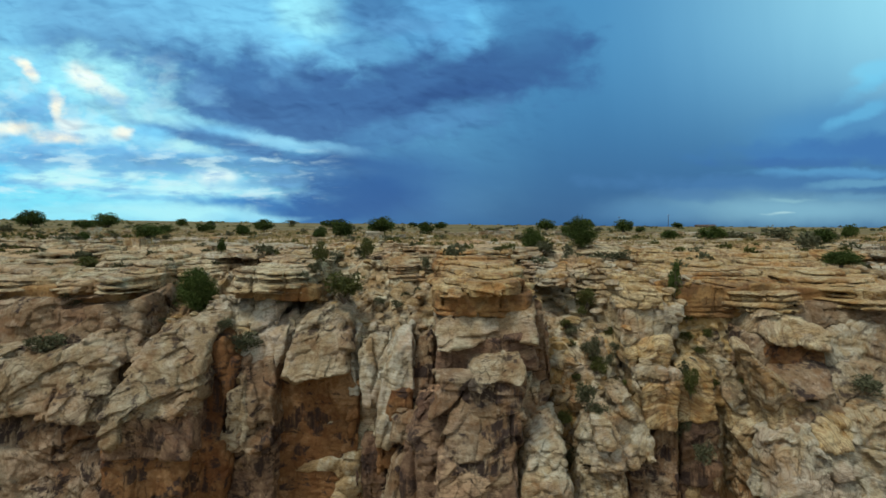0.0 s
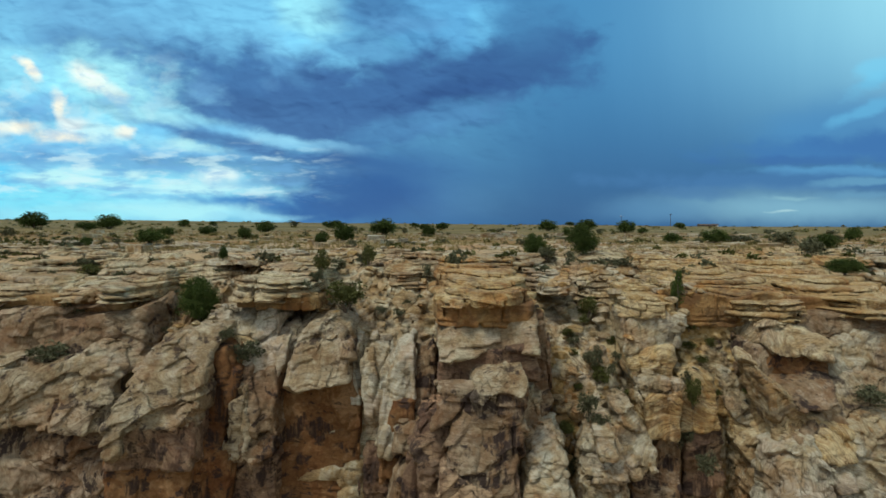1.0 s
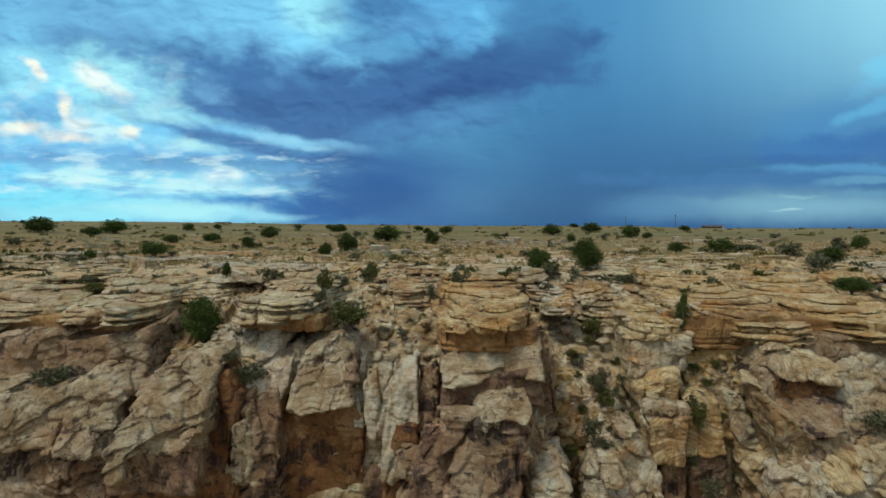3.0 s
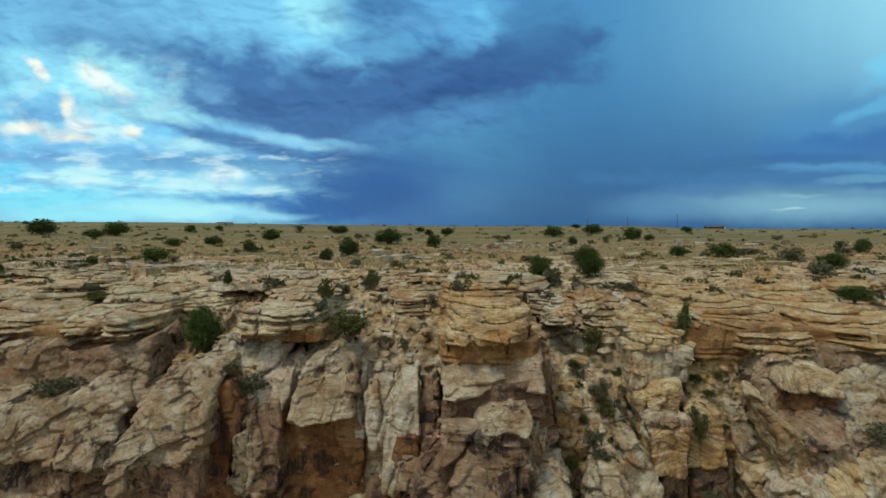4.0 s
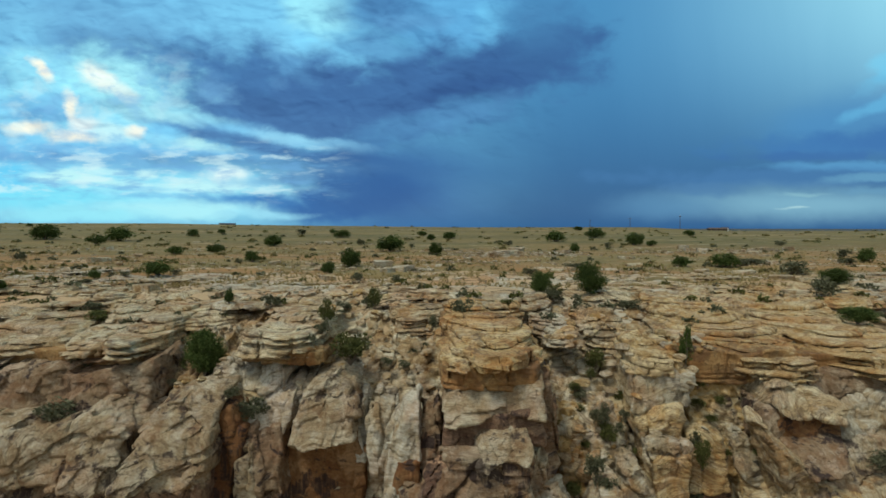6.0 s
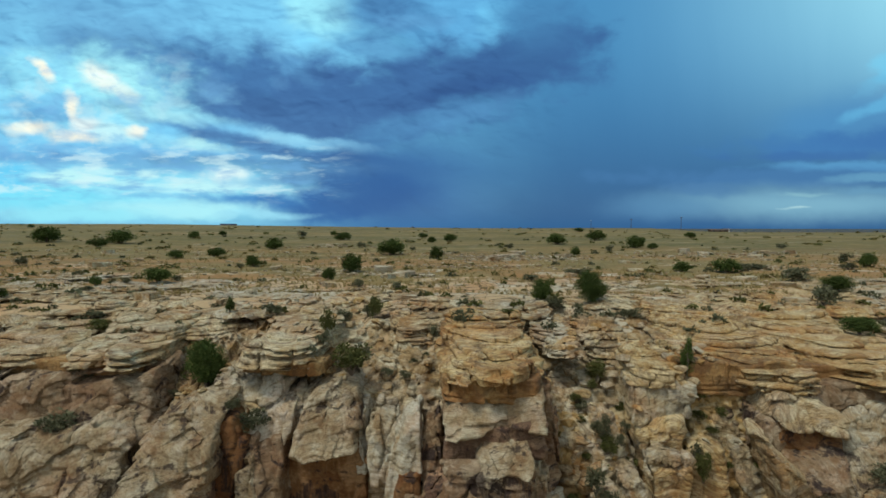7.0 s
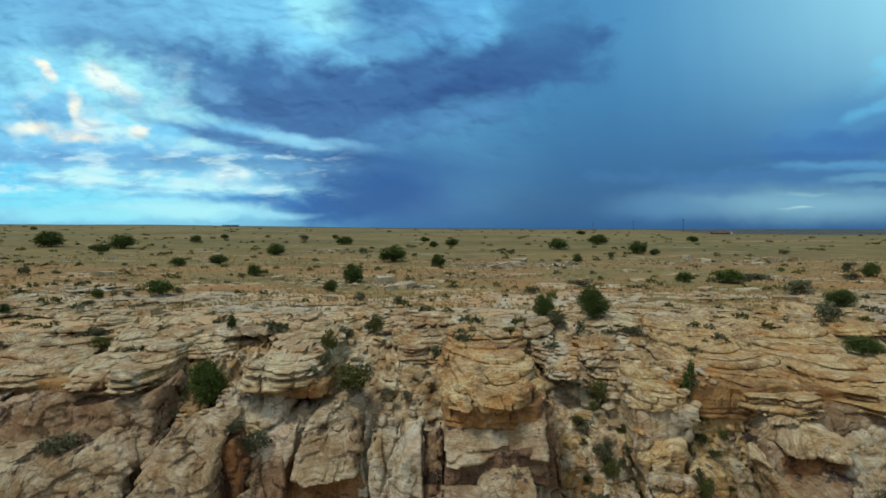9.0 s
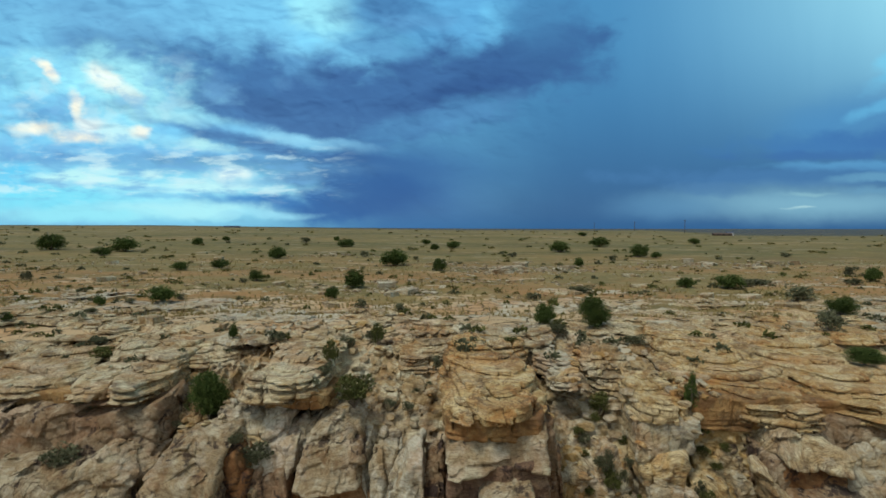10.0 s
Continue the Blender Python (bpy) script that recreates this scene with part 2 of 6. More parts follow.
# overhead and behind, the brighter broken deck from which the light comes
high = N.span(axes.outputs[2], 0.42, 0.72)
over = N.mix(N.span(billow, 0.34, 0.62), (0.10, 0.15, 0.22), (0.34, 0.38, 0.42))
sky = N.mix(high, sky, over)
rear = N.mix(N.span(billow, 0.34, 0.62), (0.30, 0.37, 0.46), (0.76, 0.78, 0.76))
sky = N.mix(N.math("MULTIPLY", N.span(axes.outputs[1], 0.0, -0.5), N.span(axes.outputs[2], 0.95, 0.55)), sky, rear)
sky = N.mix(0.06, sky, N.mix(1.0, clear.outputs[0], (0.1, 0.1, 0.1), "MULTIPLY"))
back = N.add("ShaderNodeBackground")
N.put(back.inputs[0], sky)
back.inputs[1].default_value = 1.0
N.put(N.add("ShaderNodeOutputWorld").inputs[0], back.outputs[0])

sun = new("sun", bpy.data.lights.new("sun", "SUN"))
sun.data.energy, sun.data.angle, sun.data.color = 2.05, radians(14), (1.0, 0.955, 0.84)
# the sky's sun_rotation turns from +y towards +x
aim = Vector((math.sin(SUN_TURN) * math.cos(SUN_HIGH), math.cos(SUN_TURN) * math.cos(SUN_HIGH), math.sin(SUN_HIGH)))
sun.matrix_world = look(aim * 100, (0, 0, 0))
scene.view_settings.exposure = 0.0


# ---- materials ----
def surface(name, rough=0.9):
    m = bpy.data.materials.new(name)
    m.use_nodes = True
    n = Nodes(m.node_tree)
    b = m.node_tree.nodes["Principled BSDF"]
    b.inputs["Roughness"].default_value = rough
    b.inputs["Specular IOR Level"].default_value = 0.25
    return m, n, b


def relief(n, b, height, strength, distance):
    bump = n.add("ShaderNodeBump")
    bump.inputs["Strength"].default_value, bump.inputs["Distance"].default_value = strength, distance
    n.put(bump.inputs["Height"], height)
    n.put(b.inputs["Normal"], bump.outputs[0])


def joints(n, at, xyz):
    """Long cracks of the one joint set that runs back from the rim across beds and slabs."""
    shift = n.math("MULTIPLY", n.math("SUBTRACT", n.noise(at, 0.22, 5.0, 0.6), 0.5), 3.0)
    across = n.math("ADD", n.math("SUBTRACT", xyz.outputs[0], n.math("MULTIPLY", xyz.outputs[1], 0.32)), shift)
    along = n.math("ADD", xyz.outputs[1], n.math("MULTIPLY", xyz.outputs[0], 0.32))
    v = n.add("ShaderNodeCombineXYZ")
    n.put(v.inputs[0], n.math("MULTIPLY", across, 0.30)), n.put(v.inputs[1], n.math("MULTIPLY", along, 0.075))
    n.put(v.inputs[2], n.math("MULTIPLY", xyz.outputs[2], 0.05))
    width = n.span(n.noise(at, 0.5, 5.0, 0.65), 0.46, 0.66, 0.001, 0.012)
    return n.math("LESS_THAN", n.voronoi(v.outputs[0], 1.0), width)


def sandstone(name, pale, tan, rust, dark, bias=0.0, varnish=0.5, bands=0.5, lichen=0.2):
    """Weathered sandstone: patches from bleached to rusty, bedding, grain, fine cracks, dark desert varnish and lichen."""
    m, n, b = surface(name)
    at = n.add("ShaderNodeNewGeometry").outputs["Position"]
    rnd = n.math("SUBTRACT", n.add("ShaderNodeObjectInfo").outputs["Random"], 0.5)
    # beds lie a little askew, differently from place to place
    sway = n.noise(at, 0.12, 2.0, 0.5)
    tilt = n.add("ShaderNodeSeparateXYZ")
    n.put(tilt.inputs[0], at)
    height = n.math("ADD", tilt.outputs[2], n.math("MULTIPLY", n.math("MULTIPLY", n.math("SUBTRACT", sway, 0.5), 1.0), tilt.outputs[0]))
    lay = n.add("ShaderNodeCombineXYZ")
    n.put(lay.inputs[0], tilt.outputs[0]), n.put(lay.inputs[1], tilt.outputs[1]), n.put(lay.inputs[2], height)
    big = n.noise(n.vec("MULTIPLY", at, (1.0, 1.0, 0.7)), 0.33, 6.0, 0.66, 0.5)
    small = n.noise(at, 1.4, 7.0, 0.68)
    grain = n.noise(at, 5.0, 9.0, 0.74)
    bed = n.noise(n.vec("MULTIPLY", lay.outputs[0], (0.14, 0.14, 2.6)), 1.0, 7.0, 0.66, 0.3)
    fine = n.noise(n.vec("MULTIPLY", lay.outputs[0], (0.45, 0.45, 7.0)), 1.0, 6.0, 0.70, 0.6)
    hue = n.math("ADD", n.math("ADD", n.math("MULTIPLY", big, 0.85), n.math("MULTIPLY", small, 0.55)), n.math("ADD", bias - 0.20, n.math("MULTIPLY", rnd, 0.10)))
    col = n.mix(n.span(hue, 0.42, 0.51), pale, tan)
    col = n.mix(n.span(hue, 0.53, 0.62), col, rust)
    col = n.mix(n.span(n.noise(n.vec("ADD", at, (3.0, 17.0, 9.0)), 0.22, 6.0, 0.64, 0.4), 0.53, 0.61, 0.0, 0.55), col, n.mix(0.35, rust, tan))
    # a rosy tinge in places, a bleached crust in others
    col = n.mix(n.span(n.noise(at, 0.26, 4.0, 0.6), 0.50, 0.62, 0.0, 0.55), col, n.mix(1.0, col, (1.02, 0.86, 0.86), "MULTIPLY"))
    col = n.mix(n.span(n.noise(n.vec("ADD", at, (31.0, 7.0, 5.0)), 0.75, 8.0, 0.70), 0.55, 0.62, 0.0, min(0.6, 2.5 * lichen)), col, n.mix(0.5, pale, (0.60, 0.57, 0.48)))
    col = n.mix(n.math("MULTIPLY", n.span(bed, 0.46, 0.64), bands), col, n.mix(0.5, rust, dark))
    seam = n.math("ABSOLUTE", n.math("SUBTRACT", fine, 0.5))
    col = n.mix(n.math("MULTIPLY", n.span(seam, 0.032, 0.006), 1.05 * bands), col, dark)
    col = n.mix(n.math("MULTIPLY", n.span(n.noise(at, 0.8, 8.0, 0.68), 0.52, 0.70), lichen), col, (0.45, 0.48, 0.40))
    runs = n.noise(n.vec("MULTIPLY", at, (2.2, 2.2, 0.20)), 1.0, 6.0, 0.64, 0.2)
    spots = n.noise(n.vec("MULTIPLY", at, (1.0, 1.0, 1.5)), 0.42, 8.0, 0.68, 0.5)
    spots = n.math("ADD", spots, n.math("ADD", 0.5 * bias, n.math("MULTIPLY", rnd, 0.05)))
    stain = n.math("MULTIPLY", n.span(runs, 0.36, 0.52), n.span(spots, 0.53, 0.58))
    col = n.mix(n.math("MULTIPLY", stain, varnish), col, (0.040, 0.027, 0.024))
    col = n.mix(n.span(grain, 0.34, 0.54), n.mix(1.0, col, (0.76, 0.74, 0.71), "MULTIPLY"), col)
    col = n.mix(n.span(grain, 0.56, 0.72, 0.0, 0.35), col, pale)
    wob = n.add("ShaderNodeTexNoise")
    n.put(wob.inputs["Vector"], at)
    wob.inputs["Scale"].default_value, wob.inputs["Detail"].default_value = 1.1, 5.0
    warp = n.vec("ADD", n.vec("MULTIPLY", lay.outputs[0], (1.2, 1.2, 0.55)), n.vec("MULTIPLY", wob.outputs[1], (0.6, 0.6, 0.6)))
    crack = n.voronoi(warp, 1.0)
    line = n.math("MULTIPLY", n.span(crack, 0.030, 0.008), n.span(n.noise(at, 0.5, 5.0, 0.65), 0.50, 0.58))
    line = n.math("MAXIMUM", line, n.math("MULTIPLY", joints(n, at, tilt), 0.7))
    col = n.mix(n.math("MULTIPLY", line, 0.28), col, tuple(c * 0.6 for c in dark))
    n.put(b.inputs["Base Color"], col)
    h = n.math("ADD", n.math("MULTIPLY", grain, 0.60), n.math("MULTIPLY", fine, 0.55))
    h = n.math("ADD", h, n.math("MULTIPLY", small, 0.5))
    h = n.math("SUBTRACT", h, n.math("MULTIPLY", line, 0.7))
    relief(n, b, h, 0.9, 0.14)
    return m


CREAM, SOOT = (0.579, 0.535, 0.372), (0.101, 0.059, 0.031)
TAN = sandstone("tan_sandstone", (0.600, 0.535, 0.350), (0.480, 0.376, 0.205), (0.355, 0.220, 0.092), SOOT, -0.01, 0.40, 0.70, 0.2)
GOLD = sandstone("golden_sandstone", (0.600, 0.500, 0.285), (0.500, 0.362, 0.160), (0.395, 0.215, 0.072), (0.141, 0.075, 0.032), -0.01, 0.4, 0.75, 0.12)
PALE = sandstone("bleached_sandstone", (0.505, 0.475, 0.355), (0.440, 0.365, 0.220), (0.315, 0.205, 0.095), SOOT, -0.03, 0.50, 0.45, 0.35)
ROSE = sandstone("brown_sandstone", (0.430, 0.360, 0.245), (0.290, 0.212, 0.125), (0.215, 0.128, 0.064), SOOT, 0.03, 0.95, 0.45, 0.12)
STAINED = sandstone("stained_sandstone", (0.470, 0.415, 0.285), (0.350, 0.275, 0.160), (0.240, 0.155, 0.078), SOOT, 0.01, 0.85, 0.45, 0.2)
RUST = sandstone("rust_sandstone", (0.330, 0.200, 0.095), (0.235, 0.122, 0.048), (0.165, 0.075, 0.027), (0.055, 0.029, 0.015), 0.05, 0.90, 0.2, 0.0)
VARNISHED = sandstone("varnished_sandstone", (0.46, 0.33, 0.20), (0.25, 0.165, 0.10), (0.13, 0.078, 0.050), (0.05, 0.03, 0.022), 0.02, 0.9, 0.4, 0.05)
BLEACHED = sandstone("chalky_sandstone", (0.545, 0.520, 0.405), (0.460, 0.400, 0.270), (0.340, 0.245, 0.130), SOOT, -0.03, 0.45, 0.40, 0.5)
OCHRE = sandstone("ochre_sandstone", (0.460, 0.330, 0.155), (0.375, 0.232, 0.092), (0.280, 0.145, 0.050), SOOT, 0.02, 0.40, 0.30, 0.0)
MIXED = sandstone("jointed_sandstone", CREAM, (0.422, 0.319, 0.164), (0.296, 0.188, 0.077), SOOT, 0.0, 0.5, 0.5, 0.3)


def earth(name):
    """Dry plateau soil with straw grass, bare rock and pebbles."""
    m, n, b = surface(name, 0.95)
    at = n.add("ShaderNodeNewGeometry").outputs["Position"]
    big = n.noise(n.vec("MULTIPLY", at, (0.5, 1.0, 1.0)), 0.04, 5.0, 0.6)
    mid = n.noise(at, 0.22, 8.0, 0.62)
    fine = n.noise(at, 2.2, 8.0, 0.7)
    part_of = n.add("ShaderNodeSeparateXYZ")
    n.put(part_of.inputs[0], at)
    tufts = n.noise(at, 0.9, 9.0, 0.72)
    col = n.mix(n.span(mid, 0.38, 0.62), (0.225, 0.160, 0.062), (0.215, 0.178, 0.072))
    col = n.mix(n.span(big, 0.44, 0.55), col, (0.300, 0.172, 0.068))
    col = n.mix(n.span(n.noise(n.vec("MULTIPLY", at, (0.25, 1.0, 1.0)), 0.09, 6.0, 0.6), 0.52, 0.64, 0.0, 0.6), col, (0.150, 0.126, 0.048))
    # straw and olive grass on the far plain in long streaks, darker olive beyond
    streak = n.noise(n.vec("MULTIPLY", at, (0.18, 1.0, 1.0)), 0.028, 9.0, 0.68)
    plain = n.mix(n.span(streak, 0.42, 0.58), (0.096, 0.097, 0.034), (0.180, 0.148, 0.052))
    plain = n.mix(n.span(streak, 0.56, 0.66), plain, (0.235, 0.155, 0.064))
    col = n.mix(n.math("MULTIPLY", n.span(part_of.outputs[1], 70.0, 170.0), 0.85), col, plain)
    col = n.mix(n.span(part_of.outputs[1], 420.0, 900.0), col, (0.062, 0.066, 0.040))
    # distance haze painted into the base colour: dark blue from 700 m outwards
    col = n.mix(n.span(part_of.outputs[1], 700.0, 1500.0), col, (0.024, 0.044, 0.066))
    clump = n.noise(n.vec("MULTIPLY", at, (0.6, 1.0, 1.0)), 0.17, 8.0, 0.70)
    col = n.mix(n.span(clump, 0.52, 0.62, 0.0, 0.55), col, (0.088, 0.086, 0.032))
    col = n.mix(n.span(clump, 0.46, 0.38, 0.0, 0.45), col, (0.275, 0.205, 0.085))
    col = n.mix(n.span(tufts, 0.53, 0.64, 0.0, 0.55), col, (0.095, 0.090, 0.034))
    col = n.mix(n.span(tufts, 0.46, 0.36, 0.0, 0.40), col, (0.31, 0.24, 0.10))
    # worn slabs come through, more and more towards the rim
    rim = n.math("MULTIPLY", n.span(part_of.outputs[1], 80.0, 46.0, 0.0, 0.20), n.span(part_of.outputs[1], 28.0, 38.0))
    rocky = n.math("ADD", n.noise(n.vec("MULTIPLY", at, (0.5, 1.3, 1.0)), 0.12, 8.0, 0.64), rim)
    bare_rock = n.math("MULTIPLY", n.span(rocky, 0.57, 0.61, 0.0, 0.95), n.span(part_of.outputs[1], 120.0, 70.0, 0.45, 1.0))
    stone = n.mix(n.span(mid, 0.42, 0.52), (0.47, 0.435, 0.325), (0.46, 0.345, 0.200))
    stone = n.mix(n.span(n.noise(at, 0.13, 5.0, 0.6), 0.50, 0.60, 0.0, 0.8), stone, (0.44, 0.265, 0.125))
    stone = n.mix(n.span(n.noise(n.vec("MULTIPLY", at, (0.3, 1.6, 1.0)), 0.8, 6.0, 0.66), 0.52, 0.66, 0.0, 0.5), stone, (0.24, 0.175, 0.10))
    wob = n.add("ShaderNodeTexNoise")
    n.put(wob.inputs["Vector"], at)
    wob.inputs["Scale"].default_value, wob.inputs["Detail"].default_value = 0.35, 6.0
    warp = n.vec("ADD", n.vec("MULTIPLY", at, (0.20, 0.62, 0.3)), n.vec("MULTIPLY", wob.outputs[1], (1.2, 1.2, 1.2)))
    gap = n.span(n.voronoi(warp, 0.8), 0.036, 0.010)
    gap = n.math("MAXIMUM", gap, n.math("MULTIPLY", joints(n, at, part_of), 0.9))
    stone = n.mix(gap, stone, (0.085, 0.065, 0.035))
    col = n.mix(bare_rock, col, stone)
    col = n.mix(n.math("MULTIPLY", n.span(fine, 0.52, 0.68), 0.35), col, (0.16, 0.115, 0.05))
    fine = n.math("SUBTRACT", fine, n.math("MULTIPLY", n.math("MULTIPLY", gap, bare_rock), 0.6))
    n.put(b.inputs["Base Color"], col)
    relief(n, b, fine, 0.9, 0.15)
    return m


EARTH = earth("dry_grass_soil")
SCREE = sandstone("ochre_rubble", (0.50, 0.42, 0.24), (0.43, 0.295, 0.115), (0.34, 0.195, 0.065), SOOT, 0.02, 0.15, 0.1, 0.25)


def leafy(name, a, c, rough=0.75):
    m, n, b = surface(name, rough)
    geo = n.add("ShaderNodeNewGeometry")
    rnd = n.add("ShaderNodeObjectInfo").outputs["Random"]
    isle = geo.outputs["Random Per Island"]
    b.inputs["Specular IOR Level"].default_value = 0.08
    col = n.mix(isle, a, c)
    col = n.mix(n.math("MULTIPLY", rnd, 0.45), col, tuple(0.6 * v for v in a))
    n.put(b.inputs["Base Color"], col)
    return m


JUNIPER = leafy("juniper_green", (0.048, 0.076, 0.021), (0.095, 0.134, 0.036), 0.9)
SAGE = leafy("sage_grey", (0.098, 0.106, 0.060), (0.155, 0.160, 0.092), 0.9)
OLIVE = leafy("olive_brush", (0.070, 0.082, 0.026), (0.135, 0.140, 0.045))
DRY = leafy("dry_scrub", (0.115, 0.108, 0.040), (0.200, 0.170, 0.068), 0.9)
STRAW = leafy("straw_grass", (0.24, 0.19, 0.08), (0.38, 0.30, 0.13))
BARK, _n, _b = surface("juniper_bark", 0.9)
_n.put(_b.inputs["Base Color"], _n.mix(_n.noise(_n.add("ShaderNodeTexCoord").outputs["Object"], 9.0), (0.10, 0.075, 0.055), (0.22, 0.18, 0.14)))


# ---- making rock ----
BENCH_Y = (35.6, 36.5, 37.2, 38.2, 39.6, 41.2, 43, 45, 47, 49, 51, 54)
BENCH_Z = (-24, -14.5, -11, -8.8, -7.1, -5.8, -4.7, -3.6, -2.8, -2.25, -1.95, -2.0)
LATTICE = np.random.default_rng(5).random((48, 48, 48)).astype(np.float32)


def cloud(x, y, z, scale, seed=0):
    """Smooth value noise, -1 to 1, with features about `scale` metres across."""
    out = []
    for c, s in ((x, 3.7), (y, 8.1), (z, 5.3)):
        c = np.asarray(c, np.float32) / scale + s * (seed + 1)
        i = np.floor(c)
        f = c - i
        out.append((i.astype(np.int32) % 48, f * f * (3 - 2 * f)))
    (i, fx), (j, fy), (k, fz) = out
    i1, j1, k1 = (i + 1) % 48, (j + 1) % 48, (k + 1) % 48
    a = LATTICE[i, j, k] * (1 - fx) + LATTICE[i1, j, k] * fx
    b = LATTICE[i, j1, k] * (1 - fx) + LATTICE[i1, j1, k] * fx
    c = LATTICE[i, j, k1] * (1 - fx) + LATTICE[i1, j, k1] * fx
    d = LATTICE[i, j1, k1] * (1 - fx) + LATTICE[i1, j1, k1] * fx
    a = a * (1 - fy) + b * fy
    c = c * (1 - fy) + d * fy
    return (a * (1 - fz) + c * fz) * 2 - 1


def dice(*n):
    """Random numbers, 0 to 1, for whole numbers."""
    n = [np.asarray(a).astype(np.int64) for a in n] + [np.int64(0)] * (3 - len(n))
    return LATTICE[(n[0] * 7 + n[1] * 13) % 48, (n[1] * 5 + n[2] * 11 + 3) % 48, (n[2] * 17 + n[0] * 3 + 1) % 48]


def beds(lo, hi, thin, thick, seed):
    """Heights of the bedding planes."""
    rng, out = np.random.default_rng(seed), [lo - 8.0]
    while out[-1] < hi + 8.0:
        out.append(out[-1] + rng.uniform(thin, thick))
    return np.array(out, np.float32)


def blocks(u, v, zt, bounds, spacing, seed):
    """Jointed blocks in beds: metres to the nearest bed or joint, the bed, a random number and a random slope for each block."""
    k = np.clip(np.searchsorted(bounds, zt), 1, len(bounds) - 1)
    bed_gap = np.minimum(zt - bounds[k - 1], bounds[k] - zt)
    joint_gap, cell, slope = np.full(u.shape, 9.0, np.float32), [], 0.0
    for n, c in enumerate((u, v)):
        s = c / spacing[n] + 31.7 * dice(k, seed, n + 5)
        i = np.floor(s)
        b0, b1 = i + 0.7 * (dice(i, k, seed + n) - 0.5), i + 1 + 0.7 * (dice(i + 1, k, seed + n) - 0.5)
        cell.append(np.where(s < b0, i - 1, np.where(s > b1, i + 1, i)))
        joint_gap = np.minimum(joint_gap, np.minimum(np.abs(s - b0), np.abs(s - b1)) * spacing[n])
        slope = slope + (dice(cell[n], k, seed + 9 + n) - 0.5) * (s - i - 0.5)
    pick = dice(cell[0], cell[1] + 3 * k, seed)
    return bed_gap, joint_gap, k, pick, slope


def skin(d, low, h):
    """The zero surface of the distances d on a grid from `low` with step h: vertices and quads (surface nets)."""
    n = d.shape
    cells = tuple(k - 1 for k in n)
    total, count = np.zeros((*cells, 3), np.float32), np.zeros(cells, np.float32)
    inside = d < 0
    faces = []
    cut = lambda a, o: a[o[0]:o[0] + cells[0], o[1]:o[1] + cells[1], o[2]:o[2] + cells[2]]
    for axis in range(3):
        e = [0, 0, 0]
        e[axis] = 1
        for o1 in (0, 1):
            for o2 in (0, 1):
                o = [o1, o2]
                o.insert(axis, 0)
                a, b = cut(d, o), cut(d, [o[i] + e[i] for i in range(3)])
                hit = (a < 0) != (b < 0)
                t = a[hit] / (a[hit] - b[hit])
                add = np.tile(np.array(o, np.float32), (len(t), 1))
                add[:, axis] += t
                total[hit] += add
                count[hit] += 1
    used = count > 0
    index = np.full(cells, -1, np.int64)
    index[used] = np.arange(used.sum())
    where = np.argwhere(used)
    verts = (where + total[used] / count[used][:, None]) * np.array(h, np.float32) + np.array(low, np.float32)
    for axis in range(3):
        lo, hi = [slice(0, None)] * 3, [slice(0, None)] * 3
        lo[axis], hi[axis] = slice(0, n[axis] - 1), slice(1, None)
        flip = inside[tuple(lo)] != inside[tuple(hi)]
        p = np.argwhere(flip)
        o1, o2 = [a for a in range(3) if a != axis]
        ok = (p[:, o1] > 0) & (p[:, o2] > 0) & (p[:, o1] < n[o1] - 1) & (p[:, o2] < n[o2] - 1)
        p = p[ok]
        quad = []
        for s1, s2 in ((1, 1), (0, 1), (0, 0), (1, 0)):
            q = p.copy()
            q[:, o1] -= s1
            q[:, o2] -= s2
            quad.append(index[q[:, 0], q[:, 1], q[:, 2]])
        quad = np.stack(quad, 1)
        turn = inside[tuple(lo)][p[:, 0], p[:, 1], p[:, 2]]
        if axis == 1:
            turn = ~turn
        quad[~turn] = quad[~turn][:, ::-1]
        faces.append(quad)
    return verts, np.concatenate(faces)


def mesh_of(name, verts, quads, material, smooth=True):
    me = bpy.data.meshes.new(name)
    me.vertices.add(len(verts))
    me.vertices.foreach_set("co", np.asarray(verts, np.float32).ravel())
    k = quads.shape[1]
    me.loops.add(quads.size)
    me.loops.foreach_set("vertex_index", quads.astype(np.int32).ravel())
    me.polygons.add(len(quads))
    me.polygons.foreach_set("loop_start", np.arange(0, quads.size, k, dtype=np.int32))
    me.polygons.foreach_set("use_smooth", np.full(len(quads), smooth))
    me.update(calc_edges=True)
    me.materials.append(material)
    if smooth:
        me.set_sharp_from_angle(angle=radians(38))
    return me


STYLE = {
    # bed thickness from-to, bed setback, plan squareness, big noise, edge radius, joint spacing, block offset, block slope
    "ledge": (0.13, 0.50, 0.44, 2.5, 0.65, 0.10, (2.2, 2.0), 0.22, 0.22),
    "slab": (0.12, 0.30, 0.55, 2.6, 1.2, 0.10, (4.2, 3.4), 0.06, 0.05),
    "wall": (2.2, 5.0, 0.08, 7.0, 0.30, 0.15, (3.2, 3.6), 0.12, 0.25),
}


